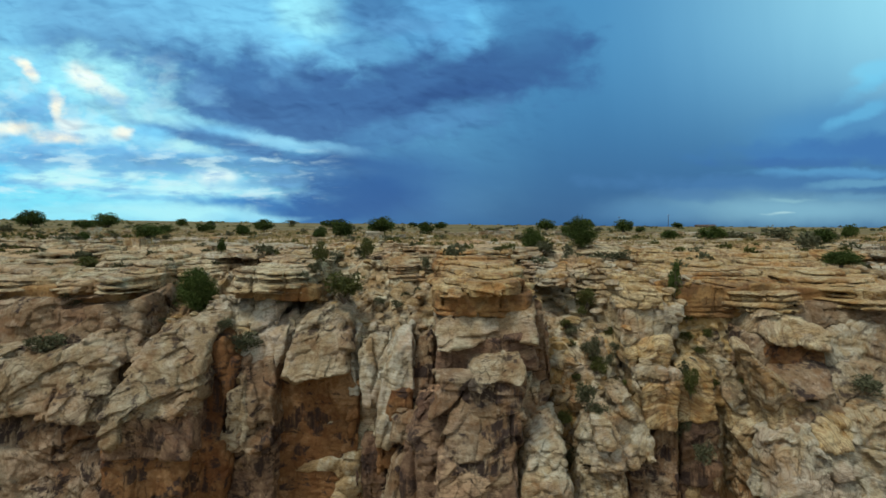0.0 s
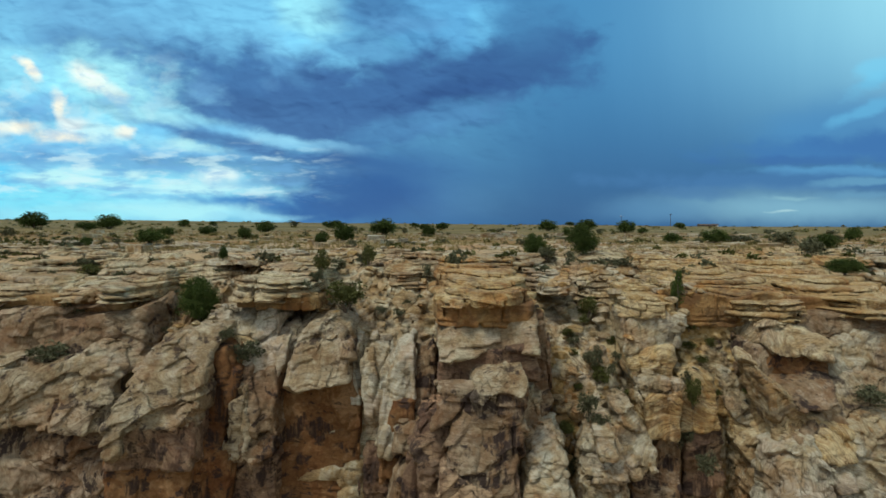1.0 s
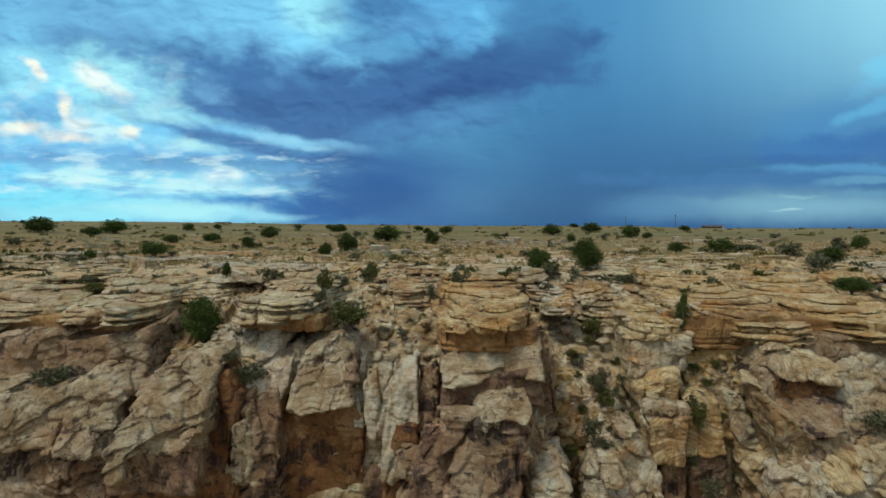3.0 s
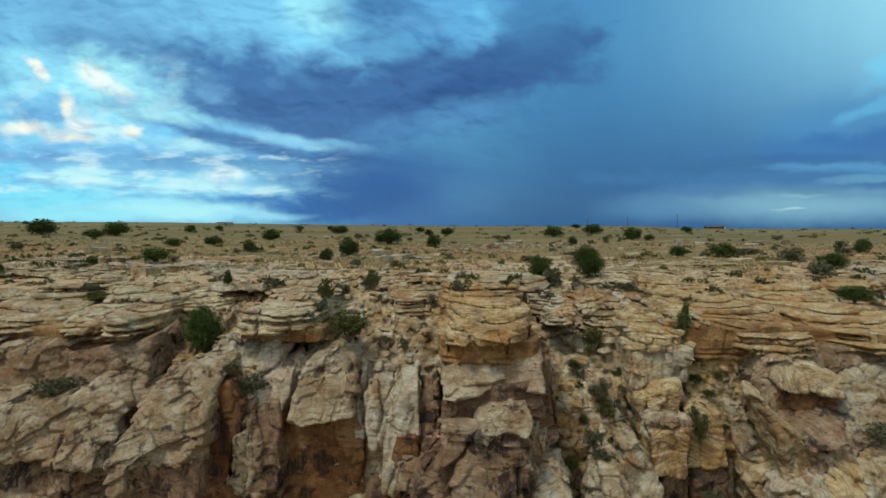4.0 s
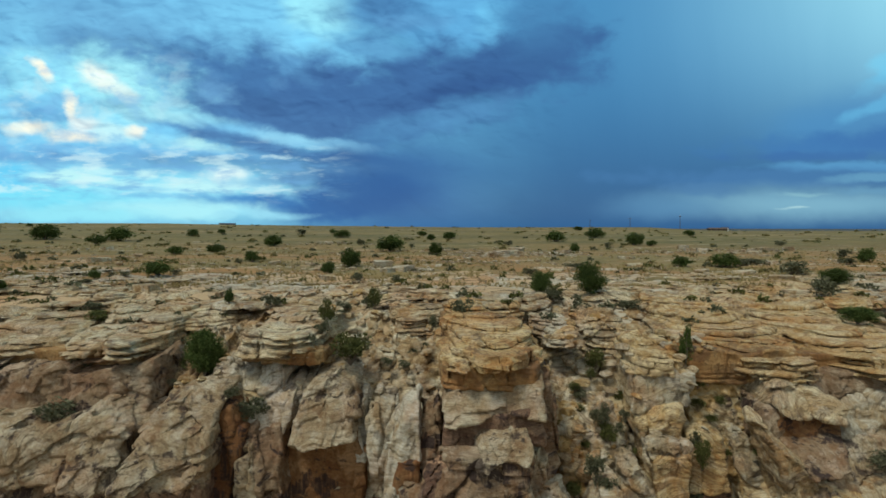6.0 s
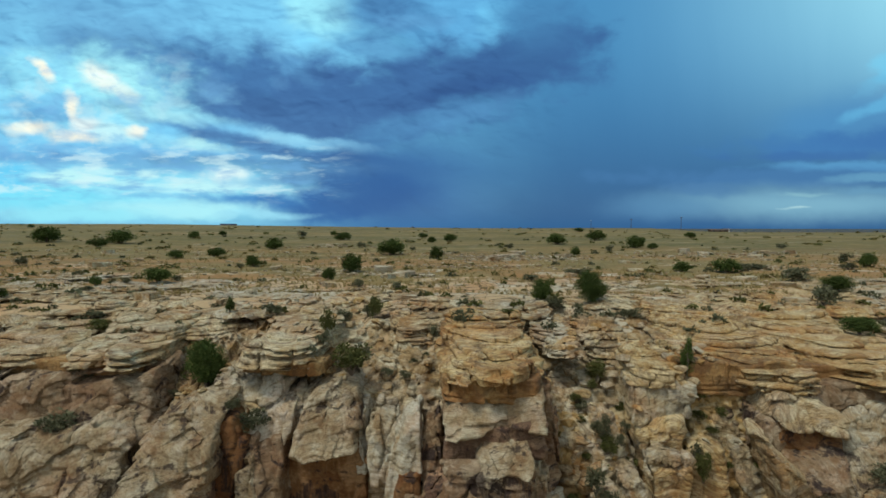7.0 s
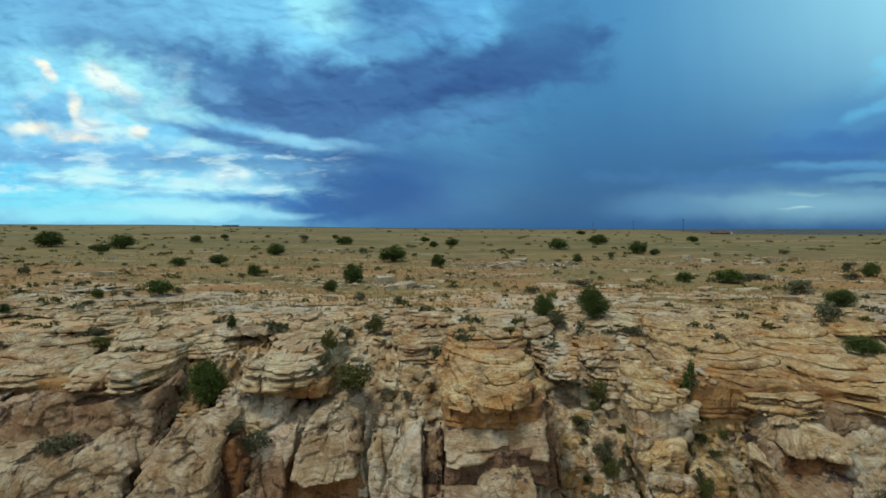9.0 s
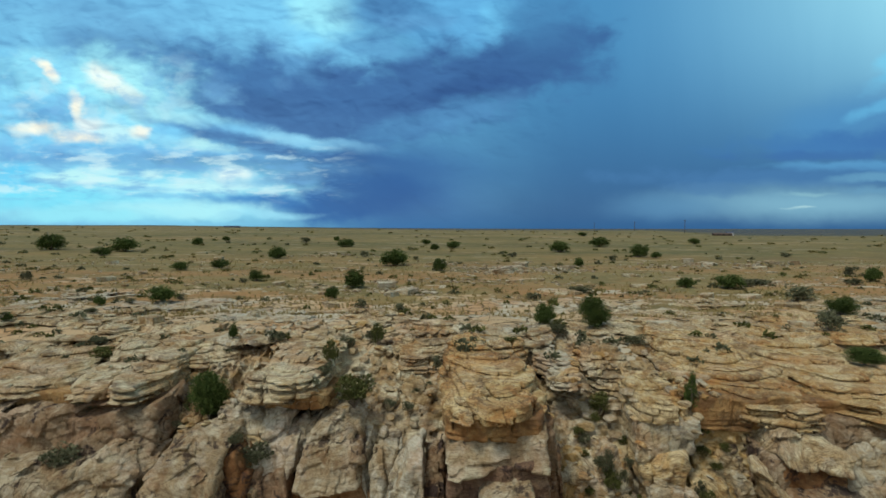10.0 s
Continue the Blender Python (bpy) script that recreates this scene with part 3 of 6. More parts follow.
def stone_field(x0, x1, yf, yb, z0, z1, style, seed, lean, step, taper, h):
    """Distances to a piece of rock between these bounds; its face leans back by `lean` metres towards the top."""
    thin, thick, setback, power, big, edge, spacing, jut, cant = STYLE[style]
    rng = np.random.default_rng(seed)
    m = 0.8
    gx = np.arange(x0 - m, x1 + m, h, dtype=np.float32)
    gy = np.arange(yf - m, yb + m, h, dtype=np.float32)
    gz = np.arange(z0 - m, z1 + m, 0.55 * h, dtype=np.float32)
    X, Y, Z = np.meshgrid(gx, gy, gz, indexing="ij")
    wx = X + big * cloud(X, Y, Z, 2.6, seed % 17) + 0.25 * big * cloud(X, Y, Z, 0.9, seed % 13)
    wy = Y + big * cloud(X, Y, Z, 2.4, seed % 19 + 20) + 0.25 * big * cloud(X, Y, Z, 0.8, seed % 11)
    bounds = beds(z0, z1, thin, thick, seed)
    t = np.clip((Z - z0) / (z1 - z0), 0, 1)
    if style in ("ledge", "slab"):
        # every bed has an upright riser and a flat tread
        lift = Z + 0.22 * cloud(X, Y, Z * 0.3, 3.0, 3) + 0.05 * cloud(X, Y, Z, 0.7, 9)
        k = np.clip(np.searchsorted(bounds, lift), 1, len(bounds) - 1)
        t = np.clip(((bounds[k] * 0.5 + bounds[k - 1] * 0.5) * 0.9 + Z * 0.1 - z0) / (z1 - z0), 0, 1)
    swell = 0.5 * setback + 0.12
    hx = ((x1 - x0) / 2 + swell) * (1 - taper * t)
    hy = np.maximum((yb - yf - lean * np.clip((t - step) / (1 - step), 0, 1)) / 2, 0.3) + swell
    qx, qy = np.abs(wx - (x0 + x1) / 2) / hx, np.abs(wy - (yb + swell - hy)) / hy
    d = ((qx ** power + qy ** power) ** (1 / power) - 1) * np.minimum(hx, hy)
    top = np.maximum(Z - z1 + 0.25 * cloud(X, Y, Z * 0, 1.9, 8), z0 - Z)
    a, b = np.maximum(d + edge, 0), np.maximum(top + edge, 0)
    d = np.minimum(np.maximum(d + edge, top + edge), 0) + np.sqrt(a * a + b * b) - edge
    # near the skin: beds, joints, blocks, grain
    close = np.abs(d) < 1.1
    x, y, z, e = X[close], Y[close], Z[close], d[close]
    ang = rng.uniform(-0.35, 0.35)
    zt = z + 0.22 * cloud(x, y, z * 0.3, 3.0, 3) + 0.05 * cloud(x, y, z, 0.7, 9)
    wob = 0.18 * cloud(x, y, z, 1.1, 41)
    u, v = x * math.cos(ang) + y * math.sin(ang) + wob, y * math.cos(ang) - x * math.sin(ang) + wob
    bed_gap, joint_gap, k, pick, slope = blocks(u, v, zt, bounds, spacing, seed)
    sure = np.clip((z - z0 - 0.1) / 0.7, 0.05, 1) if style == "ledge" else 1.0
    e = e + sure * setback * dice(k, seed) ** 1.5 * (0.75 + 0.6 * cloud(x, y, z * 0, 1.7, 31)) + jut * (pick - 0.45) + cant * slope
    e = e + (0.26 if style == "ledge" else 0.15) * np.clip(1.25 - bed_gap / 0.085, 0, 1) * np.clip(0.7 + 1.6 * cloud(x, y, z, 1.6, 12), 0, 1)
    e = e + 0.24 * np.clip(1.2 - joint_gap / 0.09, 0, 1) * np.clip(0.5 + 1.6 * cloud(x, y, z, 1.9, 13), 0, 1)
    # thin beds, askew
    thinbeds = zt * 3.6 + 0.9 * (x - x0) * (dice(seed, 7) - 0.35) + 0.6 * cloud(x, y, z, 1.3, 15)
    i = np.floor(thinbeds)
    saw = thinbeds - i
    e = e + (0.10 * (dice(i, seed, 3) - 0.5) + 0.05 * (saw - 0.5)) * np.clip(0.7 + 1.4 * cloud(x, y, z, 2.3, 16), 0, 1)
    # long joints through the whole piece
    long = (u + 0.2 * cloud(x, y, z, 2.2, 14)) / 2.2 + seed * 0.37
    i = np.floor(long)
    crack = np.abs(long - i - 0.5 - 0.5 * (dice(i, seed) - 0.5)) * 2.2
    if style not in ("wall", "plate"):
        e = e + 0.32 * np.clip(1.2 - crack / 0.11, 0, 1) * np.clip(0.8 + 1.5 * cloud(x, y, z, 3.1, 17), 0, 1)
    e = e + 0.05 * cloud(x, y, z, 0.45, 2) + 0.03 * cloud(x, y, z, 0.22, 4)
    d[close] = e
    return d, (gx[0], gy[0], gz[0])


def bare(verts, quads, y, buried):
    """Leaves out quads that lie deep inside the bench or at the buried rear."""
    c = verts[quads].mean(1)
    p = verts[quads]
    face = np.cross(p[:, 2] - p[:, 0], p[:, 3] - p[:, 1])
    face /= np.linalg.norm(face, axis=1)[:, None] + 1e-9
    keep = (face[:, 1] < 0.55) & (face[:, 2] > -0.93) & (c[:, 1] < y) & ((c[:, 2] > np.interp(c[:, 1], BENCH_Y, BENCH_Z) - buried) | (c[:, 1] < 35.2))
    quads = quads[keep]
    used = np.unique(quads)
    order = np.zeros(len(verts), np.int64)
    order[used] = np.arange(len(used))
    return verts[used], order[quads]


def rock(name, x0, x1, yf, depth, z0, z1, material, style="ledge", seed=0, lean=0.0, step=0.12, taper=0.06, turn=0.0, h=0.13, parent=None):
    d, low = stone_field(x0, x1, yf, yf + depth, z0, z1, style, seed, lean, step, taper, h)
    verts, quads = skin(d, low, (h, h, 0.55 * h))
    if turn:
        c, s = math.cos(radians(turn)), math.sin(radians(turn))
        px, py = verts[:, 0] - (x0 + x1) / 2, verts[:, 1] - yf - 0.3 * depth
        verts[:, 0], verts[:, 1] = (x0 + x1) / 2 + px * c - py * s, yf + 0.3 * depth + px * s + py * c
    verts, quads = bare(verts, quads, yf + depth + 0.2 + abs(turn) * 0.1, 1.3)
    origin = np.array(((x0 + x1) / 2, yf + depth / 2, z0), np.float32)
    ob = new(name, mesh_of(name, verts - origin, quads, material))
    ob.matrix_basis = pose(*(float(c) for c in origin))
    if parent:
        ob.parent = parent
    return ob


# ---- the ground: plateau, slope and canyon floor in one sheet ----
STEP_Y = (-900, -130, -95, -60, 25, 33, 36.5, 37.5, 39, 40.5, 42, 44, 46, 48, 50, 53, 60, 80, 120, 200, 300, 430, 520, 700, 1000, 4500)
STEP_Z = (0, -2, -8, -27, -26, -25, -18, -13.5, -9.6, -7.6, -6.2, -4.9, -3.5, -2.6, -2.1, -1.7, -1.3, -1.0, -0.4, 1.5, 3.5, 4.9, 4.8, 3.5, 2.0, -4.0)


def land(x, y, rough=True):
    """Height of the ground."""
    x, y = np.asarray(x, np.float64), np.asarray(y, np.float64)
    o = np.zeros_like(x + y)
    z = np.interp(y + 0.9 * cloud(x, y, o, 6.0, 1) * np.clip((y - 34) / 6, 0, 1), STEP_Y, STEP_Z)
    # the plain climbs away to the west
    west = np.clip((-x / np.maximum(y, 1.0) + 0.02) / 0.6, 0, 1)
    z = z + west * np.interp(y, (250, 1100, 4500), (0, 9.5, 15))
    # eastward it ends in a low ridge above a distant lowland
    east = np.clip((x / np.maximum(y, 1.0) - 0.36) / 0.24, 0, 1) * np.clip((y - 120) / 60, 0, 1)
    east = east * east * (3 - 2 * east)
    z = z * (1 - east) + east * np.interp(y, (120, 200, 270, 330, 470, 1000, 4500), (-0.4, 1.9, 3.2, 2.9, -2.0, -8.0, -3.0))
    if rough:
        near = np.clip((y - 33) / 4, 0, 1) * np.clip((95 - y) / 30, 0, 1)
        z = z + near * (0.28 * cloud(x, y, o, 5.0, 2) + 0.16 * cloud(x, y, o, 1.8, 3))
        # worn slabs step down towards the rim
        s = z / 0.42 + 0.7 * cloud(x, y, o, 7.0, 4) + 0.35 * cloud(x, y, o, 2.2, 6)
        f = s - np.floor(s)
        g = np.clip((f - 0.72) / 0.28, 0, 1)
        slab = np.clip((y - 34) / 4, 0, 1) * np.clip((74 - y) / 16, 0, 1) * np.clip(0.6 + 1.2 * cloud(x, y, o, 9.0, 5), 0, 1)
        z = z + slab * 0.42 * (g * g * (3 - 2 * g) - f) * 0.8
        z = z + near * (0.05 * cloud(x, y, o, 0.6, 7) + 0.03 * cloud(x, y, o, 0.3, 8))
        far = np.clip((y - 90) / 200, 0, 1) * (1 - 0.6 * east)
        z = z + far * (0.5 * cloud(x, y, o, 160.0, 9) + 0.25 * cloud(x, y, o, 45.0, 10)) + np.clip((y - 60) / 60, 0, 1) * 0.15 * cloud(x, y, o, 6.0, 11)
    return z


def stretch(lo, hi, fine_lo, fine_hi, step, grow=1.09):
    """Grid lines: even in the middle stretch, wider and wider beyond it."""
    mid = list(np.arange(fine_lo, fine_hi, step))
    a, s = [fine_lo], step
    while a[-1] > lo:
        s *= grow
        a.append(a[-1] - s)
    b, s = [mid[-1]], step
    while b[-1] < hi:
        s *= grow
        b.append(b[-1] + s)
    return np.array(a[:0:-1] + mid + b[1:])


gx, gy = stretch(-4300, 4300, -60, 60, 0.42, 1.09), stretch(-500, 4400, 48, 80, 0.34, 1.08)
GX, GY = np.meshgrid(gx, gy, indexing="ij")
GZ = land(GX, GY)
idx = np.arange(GX.size).reshape(GX.shape)
quads = np.stack((idx[:-1, :-1], idx[1:, :-1], idx[1:, 1:], idx[:-1, 1:]), -1).reshape(-1, 4)
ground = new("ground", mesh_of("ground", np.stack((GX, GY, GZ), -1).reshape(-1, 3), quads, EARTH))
tagged(ground, "dry straw-coloured plateau with bare slabs above a canyon", "ground", kind="structure")


# ---- breaking rock ----
# size of the broken facets, their offset, tilt, cracks
BIG, BLOCK, TALL, SLAB, RUBBLE = ((2.3, 2.3, 1.7), 0.34, 0.38, 0.08), ((1.15, 1.2, 0.95), 0.40, 0.45, 0.11), ((0.95, 1.4, 2.6), 0.42, 0.34, 0.16), ((3.4, 3.0, 3.6), 0.14, 0.10, 0.05), ((0.6, 0.7, 0.45), 0.34, 0.30, 0.06)


CHANCE = np.random.default_rng(12).random((65536, 5)).astype(np.float32)


def shards(x, y, z, size, seed):
    """Irregular cells: a random number for each, a random slope and the gap to the next cell."""
    p = np.stack((x / size[0], y / size[1], z / size[2]), -1).astype(np.float32)
    i = np.floor(p).astype(np.int64)
    best, second = np.full(len(x), 9.0, np.float32), np.full(len(x), 9.0, np.float32)
    pick, slope = np.zeros(len(x), np.float32), np.zeros(len(x), np.float32)
    for a in (-1, 0, 1):
        for b in (-1, 0, 1):
            for c in (-1, 0, 1):
                n = i + np.array((a, b, c))
                luck = CHANCE[(n[:, 0] * 7919 + n[:, 1] * 104729 + n[:, 2] * 1299709 + seed * 31) & 65535]
                off = p - n - 0.1 - 0.8 * luck[:, :3]
                r = np.sqrt((off * off).sum(1))
                first = r < best
                second = np.where(first, best, np.minimum(second, r))
                best = np.where(first, r, best)
                pick = np.where(first, luck[:, 3], pick)
                slope = np.where(first, off[:, 0] * (luck[:, 3] - 0.5) + off[:, 2] * (luck[:, 4] - 0.3), slope)
    return pick, slope, (second - best) * 0.6 * min(size)


# ---- the cliff: a broken bench of jointed rock that carries the ledges and buttresses ----
def bench_field(x0, x1, h):
    gx = np.arange(x0, x1 + 1.5 * h, h, dtype=np.float32)
    gy = np.arange(32.5, 53.5, h, dtype=np.float32)
    gz = np.arange(-21.0, -0.8, h, dtype=np.float32)
    X, Y, Z = np.meshgrid(gx, gy, gz, indexing="ij")
    flat_x, flat_y = X[:, :, 0], Y[:, :, 0]
    zero = np.zeros_like(flat_x)
    shift = 0.9 * cloud(flat_x, zero, zero, 4.5, 21) + 0.5 * cloud(flat_x, flat_y, zero, 1.6, 22)
    # rubble fills the gullies further out
    for gully, wide, out in ((9.8, 3.4, 2.3), (17.4, 2.3, 2.2), (-5.0, 3.2, 1.2), (-18.0, 2.5, 0.8)):
        shift = shift + out * np.exp(-((flat_x - gully) / wide) ** 4) * np.clip((44 - flat_y) / 5, 0, 1)
    base = np.interp(flat_y + shift, BENCH_Y, BENCH_Z).astype(np.float32)
    slope = np.abs(np.gradient(base, h, axis=1))
    d = (Z - base[:, :, None]) / np.sqrt(1 + slope ** 2)[:, :, None]
    near = np.abs(d) < 1.4
    x, y, z = X[near], Y[near], Z[near]
    ang = 0.5 * cloud(x, y * 0, z * 0, 14.0, 23)
    wob = 0.22 * cloud(x, y, z, 1.2, 1)
    u, v = x * np.cos(ang) + y * np.sin(ang) + wob, y * np.cos(ang) - x * np.sin(ang) + wob
    zt = z + 0.35 * cloud(x, y, z * 0, 5.0, 2) + 0.30 * (y - 42) * np.clip((y - 38) / 6, 0, 1) * -0.35 + 0.06 * cloud(x, y, z, 0.8, 3)
    pick, slope, gap = shards(u, v, zt, (1.25, 1.3, 0.95), 3)
    e = d[near] + 0.70 * (pick - 0.5) + 0.5 * slope + 0.26 * np.clip(1.2 - gap / 0.12, 0, 1)
    d[near] = e + 0.25 * cloud(x, y, z, 2.5, 4) + 0.06 * cloud(x, y, z, 0.4, 5)
    return d, (gx[0], gy[0], gz[0])


cliff = None
for i in range(-4, 5):
    d, low = bench_field(9.0 * i - 4.5, 9.0 * i + 4.5, 0.19)
    v, q = skin(d, low, 0.19)
    bench = new("cliff_wall" if cliff is None else "rock_bench", mesh_of("rock_bench", v, q, MIXED))
    if cliff is None:
        cliff = bench
        tagged(cliff, "weathered tan and rust sandstone canyon wall", "cliff", kind="structure")
    else:
        bench.parent = cliff


# ledges and buttresses
rock("rock_ledge", -36.88, -29.46, 37, 15, -4.69, -2.20, TAN, "ledge", 1, lean=11,turn=12,step=.35, h=0.14, parent=cliff)
rock("rock_ledge", -29.38, -25.38, 36.3, 16, -4.60, -2.15, TAN, "ledge", 2, lean=11.5,turn=9,step=.35, parent=cliff)
rock("rock_ledge", -26.06, -22.13, 35.7, 16, -4.62, -2.10, TAN, "ledge", 3, lean=11.5,turn=7,step=.35, parent=cliff)
rock("rock_ledge", -26.34, -18.93, 43.5, 10, -4.08, -1.80, TAN, "ledge", 4, lean=6,step=.3, h=0.14, parent=cliff)
rock("rock_ledge", -23.05, -17.49, 46, 7, -3.41, -2.00, PALE, "ledge", 5, lean=4, h=0.14, parent=cliff)
rock("rock_ledge", -15.19, -9.54, 36, 11, -4.44, -2.10, TAN, "ledge", 6, lean=7,step=.6, parent=cliff)
rock("rock_ledge", -16.14, -9.73, 44, 10, -2.82, -1.70, TAN, "ledge", 7, lean=5,step=.3, h=0.14, parent=cliff)
rock("rock_ledge", -5.66, 0.87, 43.5, 9, -4.45, -1.70, TAN, "ledge", 8, lean=4,step=.5, h=0.14, parent=cliff)
rock("rock_ledge", -0.90, 6.35, 31.7, 15, -4.12, -1.55, GOLD, "ledge", 9, lean=11.5, step=.28, taper=.30, h=0.11, parent=cliff)
rock("rock_ledge", 0.64, 9.25, 45, 8, -2.36, -1.55, PALE, "ledge", 10, lean=4, h=0.14, parent=cliff)
rock("rock_ledge", 6.79, 9.29, 38, 8, -4.18, -2.40, PALE, "ledge", 11, lean=4,step=.2, h=0.14, parent=cliff)
rock("rock_ledge", 10.44, 14.50, 39.5, 8.5, -5.00, -2.10, TAN, "ledge", 12, lean=6,step=.3, h=0.14, parent=cliff)
rock("rock_ledge", 12.27, 16.16, 35.5, 6, -5.32, -3.00, GOLD, "ledge", 13, lean=3,step=.5, parent=cliff)
rock("rock_ledge", 16.48, 22.78, 39.8, 11, -4.57, -1.80, TAN, "ledge", 14, lean=7,turn=-20,step=.4, h=0.14, parent=cliff)
rock("rock_ledge", 17.69, 26.37, 34.9, 18, -5.33, -1.40, GOLD, "ledge", 15, lean=13,step=.35, parent=cliff)
rock("rock_ledge", 24.80, 33.37, 34.2, 18, -5.18, -1.50, GOLD, "ledge", 16, lean=13,step=.35, parent=cliff)
rock("rock_ledge", 15.83, 24.19, 47, 9, -3.28, -1.45, TAN, "ledge", 17, lean=4,step=.5, h=0.14, parent=cliff)
rock("rock_ledge", 37.82, 48.69, 50, 10, -2.75, -1.15, PALE, "ledge", 18, lean=5, h=0.14, parent=cliff)
rock("rock_ledge", -36.49, -23.35, 37.8, 5, -5.45, -4.40, OCHRE, "wall", 19, h=0.14, parent=cliff)
rock("rock_ledge", -15.10, -9.20, 37.0, 5, -5.06, -4.10, OCHRE, "wall", 20, h=0.14, parent=cliff)
rock("rock_ledge", -0.60, 5.95, 32.4, 8, -5.43, -3.80, OCHRE, "wall", 21, parent=cliff)
rock("rock_ledge", 15.93, 28.13, 36.0, 6, -5.99, -3.67, OCHRE, "wall", 22, parent=cliff)


# ---- crags: pieces of cliff with an outline of their own ----
def from_outline(x, z, outline):
    """Metres from (x, z) to an outline in the upright plane, negative inside."""
    d, inside = np.full(x.shape, 99.0, np.float32), np.zeros(x.shape, bool)
    for (ax, az), (bx, bz) in zip(outline, outline[1:] + outline[:1]):
        ex, ez = bx - ax, bz - az
        t = np.clip(((x - ax) * ex + (z - az) * ez) / (ex * ex + ez * ez), 0, 1)
        d = np.minimum(d, np.hypot(x - ax - t * ex, z - az - t * ez))
        if abs(ez) > 1e-4:
            inside ^= ((az > z) != (bz > z)) & (x < ex * (z - az) / ez + ax)
    return np.where(inside, -d, d)


def crag(name, material, outline, yf, lean, depth, seed, edge=0.4, cell=BIG, dip=0.0, thin=1.0, hollows=(), h=0.10):
    """A piece of cliff: its outline seen from the canyon, the face leaning back, broken along tilted beds and joints."""
    size, jut, cant, crack = cell
    edge = 0.75 * edge
    x0, x1 = min(p[0] for p in outline) - 0.7, max(p[0] for p in outline) + 0.7
    z0, z1 = min(p[1] for p in outline), max(p[1] for p in outline)
    X, Y, Z = np.meshgrid(np.arange(x0, x1, h, dtype=np.float32), np.arange(yf - 0.9, yf + depth, h, dtype=np.float32), np.arange(max(z0 - 0.7, -19.0), z1 + 0.25 * depth + 0.8, h, dtype=np.float32), indexing="ij")
    back = np.maximum(Y - yf - lean, 0)
    wx = X + 0.20 * cloud(X, Y, Z, 2.2, seed % 17) + 0.09 * cloud(X, Y, Z, 0.7, seed % 13)
    wz = Z + 0.18 * cloud(X, Y, Z, 2.0, seed % 19 + 20) + 0.07 * cloud(X, Y, Z, 0.6, seed % 11) - 0.22 * back
    side = from_outline(wx, wz, outline) - 0.16
    t = np.clip((Z - z0) / (z1 - z0), 0, 1.3)
    front = (yf + lean * t ** 1.15 + 0.40 * cloud(X, Y * 0, Z, 2.8, seed % 23) - Y) / math.hypot(1.0, lean / (z1 - z0))
    a, b = np.maximum(side + edge, 0), np.maximum(front + edge, 0)
    d = np.minimum(np.maximum(side + edge, front + edge), 0) + np.sqrt(a * a + b * b) - edge
    close = np.abs(d) < 0.75
    x, y, z, e = X[close], Y[close], Z[close], d[close]
    c, s = math.cos(radians(dip)), math.sin(radians(dip))
    wob = 0.14 * cloud(x, y, z, 0.9, 41)
    u, w = x * c + z * s + wob, z * c - x * s + wob
    pick, slope, gap = shards(u, y + wob, w, size, seed % 37)
    e = e + jut * (pick - 0.45) + cant * slope * min(size)
    e = e + crack * np.clip(1.3 - gap / 0.09, 0, 1) * np.clip(0.55 + 1.5 * cloud(x, y, z, 1.7, 13), 0, 1)
    # smaller breaks within the large ones
    pick, slope, gap = shards(u, y, w, tuple(max(0.34, 0.36 * k) for k in size), seed % 29)
    rough = np.clip(0.55 + 1.5 * cloud(x, y, z, 1.9, 18), 0, 1)
    e = e + rough * (0.40 * jut * (pick - 0.45) + 0.16 * slope + 0.05 * np.clip(1.2 - gap / 0.07, 0, 1))
    # thin beds weather back unevenly along the dip
    leaf = w * 2.9 + 0.5 * cloud(x, y, z, 1.4, 15)
    i = np.floor(leaf)
    e = e + thin * (0.12 * (dice(i, seed, 3) - 0.5) + 0.06 * (leaf - i - 0.5)) * np.clip(0.6 + 1.3 * cloud(x, y, z, 2.3, 16), 0, 1)
    # a few upright joints through the whole piece
    long = (x + 0.25 * cloud(x, y, z, 1.8, 14)) / 2.1 + seed * 0.37
    i = np.floor(long)
    e = e + 0.24 * np.clip(1.2 - np.abs(long - i - 0.5 - 0.5 * (dice(i, seed) - 0.5)) * 2.1 / 0.09, 0, 1) * np.clip(1.8 * cloud(x, y, z, 2.6, 17), 0, 1)
    d[close] = e + 0.05 * cloud(x, y, z, 0.4, 2) + 0.03 * cloud(x, y, z, 0.2, 4)
    for hx, hy, hz, rx, ry, rz in hollows:
        q = np.sqrt(((wx - hx) / rx) ** 2 + ((Y - hy) / ry) ** 2 + ((wz - hz) / rz) ** 2)
        d = np.maximum(d, (1 - q) * min(rx, ry, rz))
    verts, quads = skin(d, (X[0, 0, 0], Y[0, 0, 0], Z[0, 0, 0]), h)
    verts, quads = bare(verts, quads, yf + depth - 0.25, 1.3)
    origin = np.array(((x0 + x1) / 2, yf + depth / 2, z0), np.float32)
    ob = new(name, mesh_of(name, verts - origin, quads, material))
    ob.matrix_basis = pose(*(float(k) for k in origin))
    ob.parent = cliff
    return ob


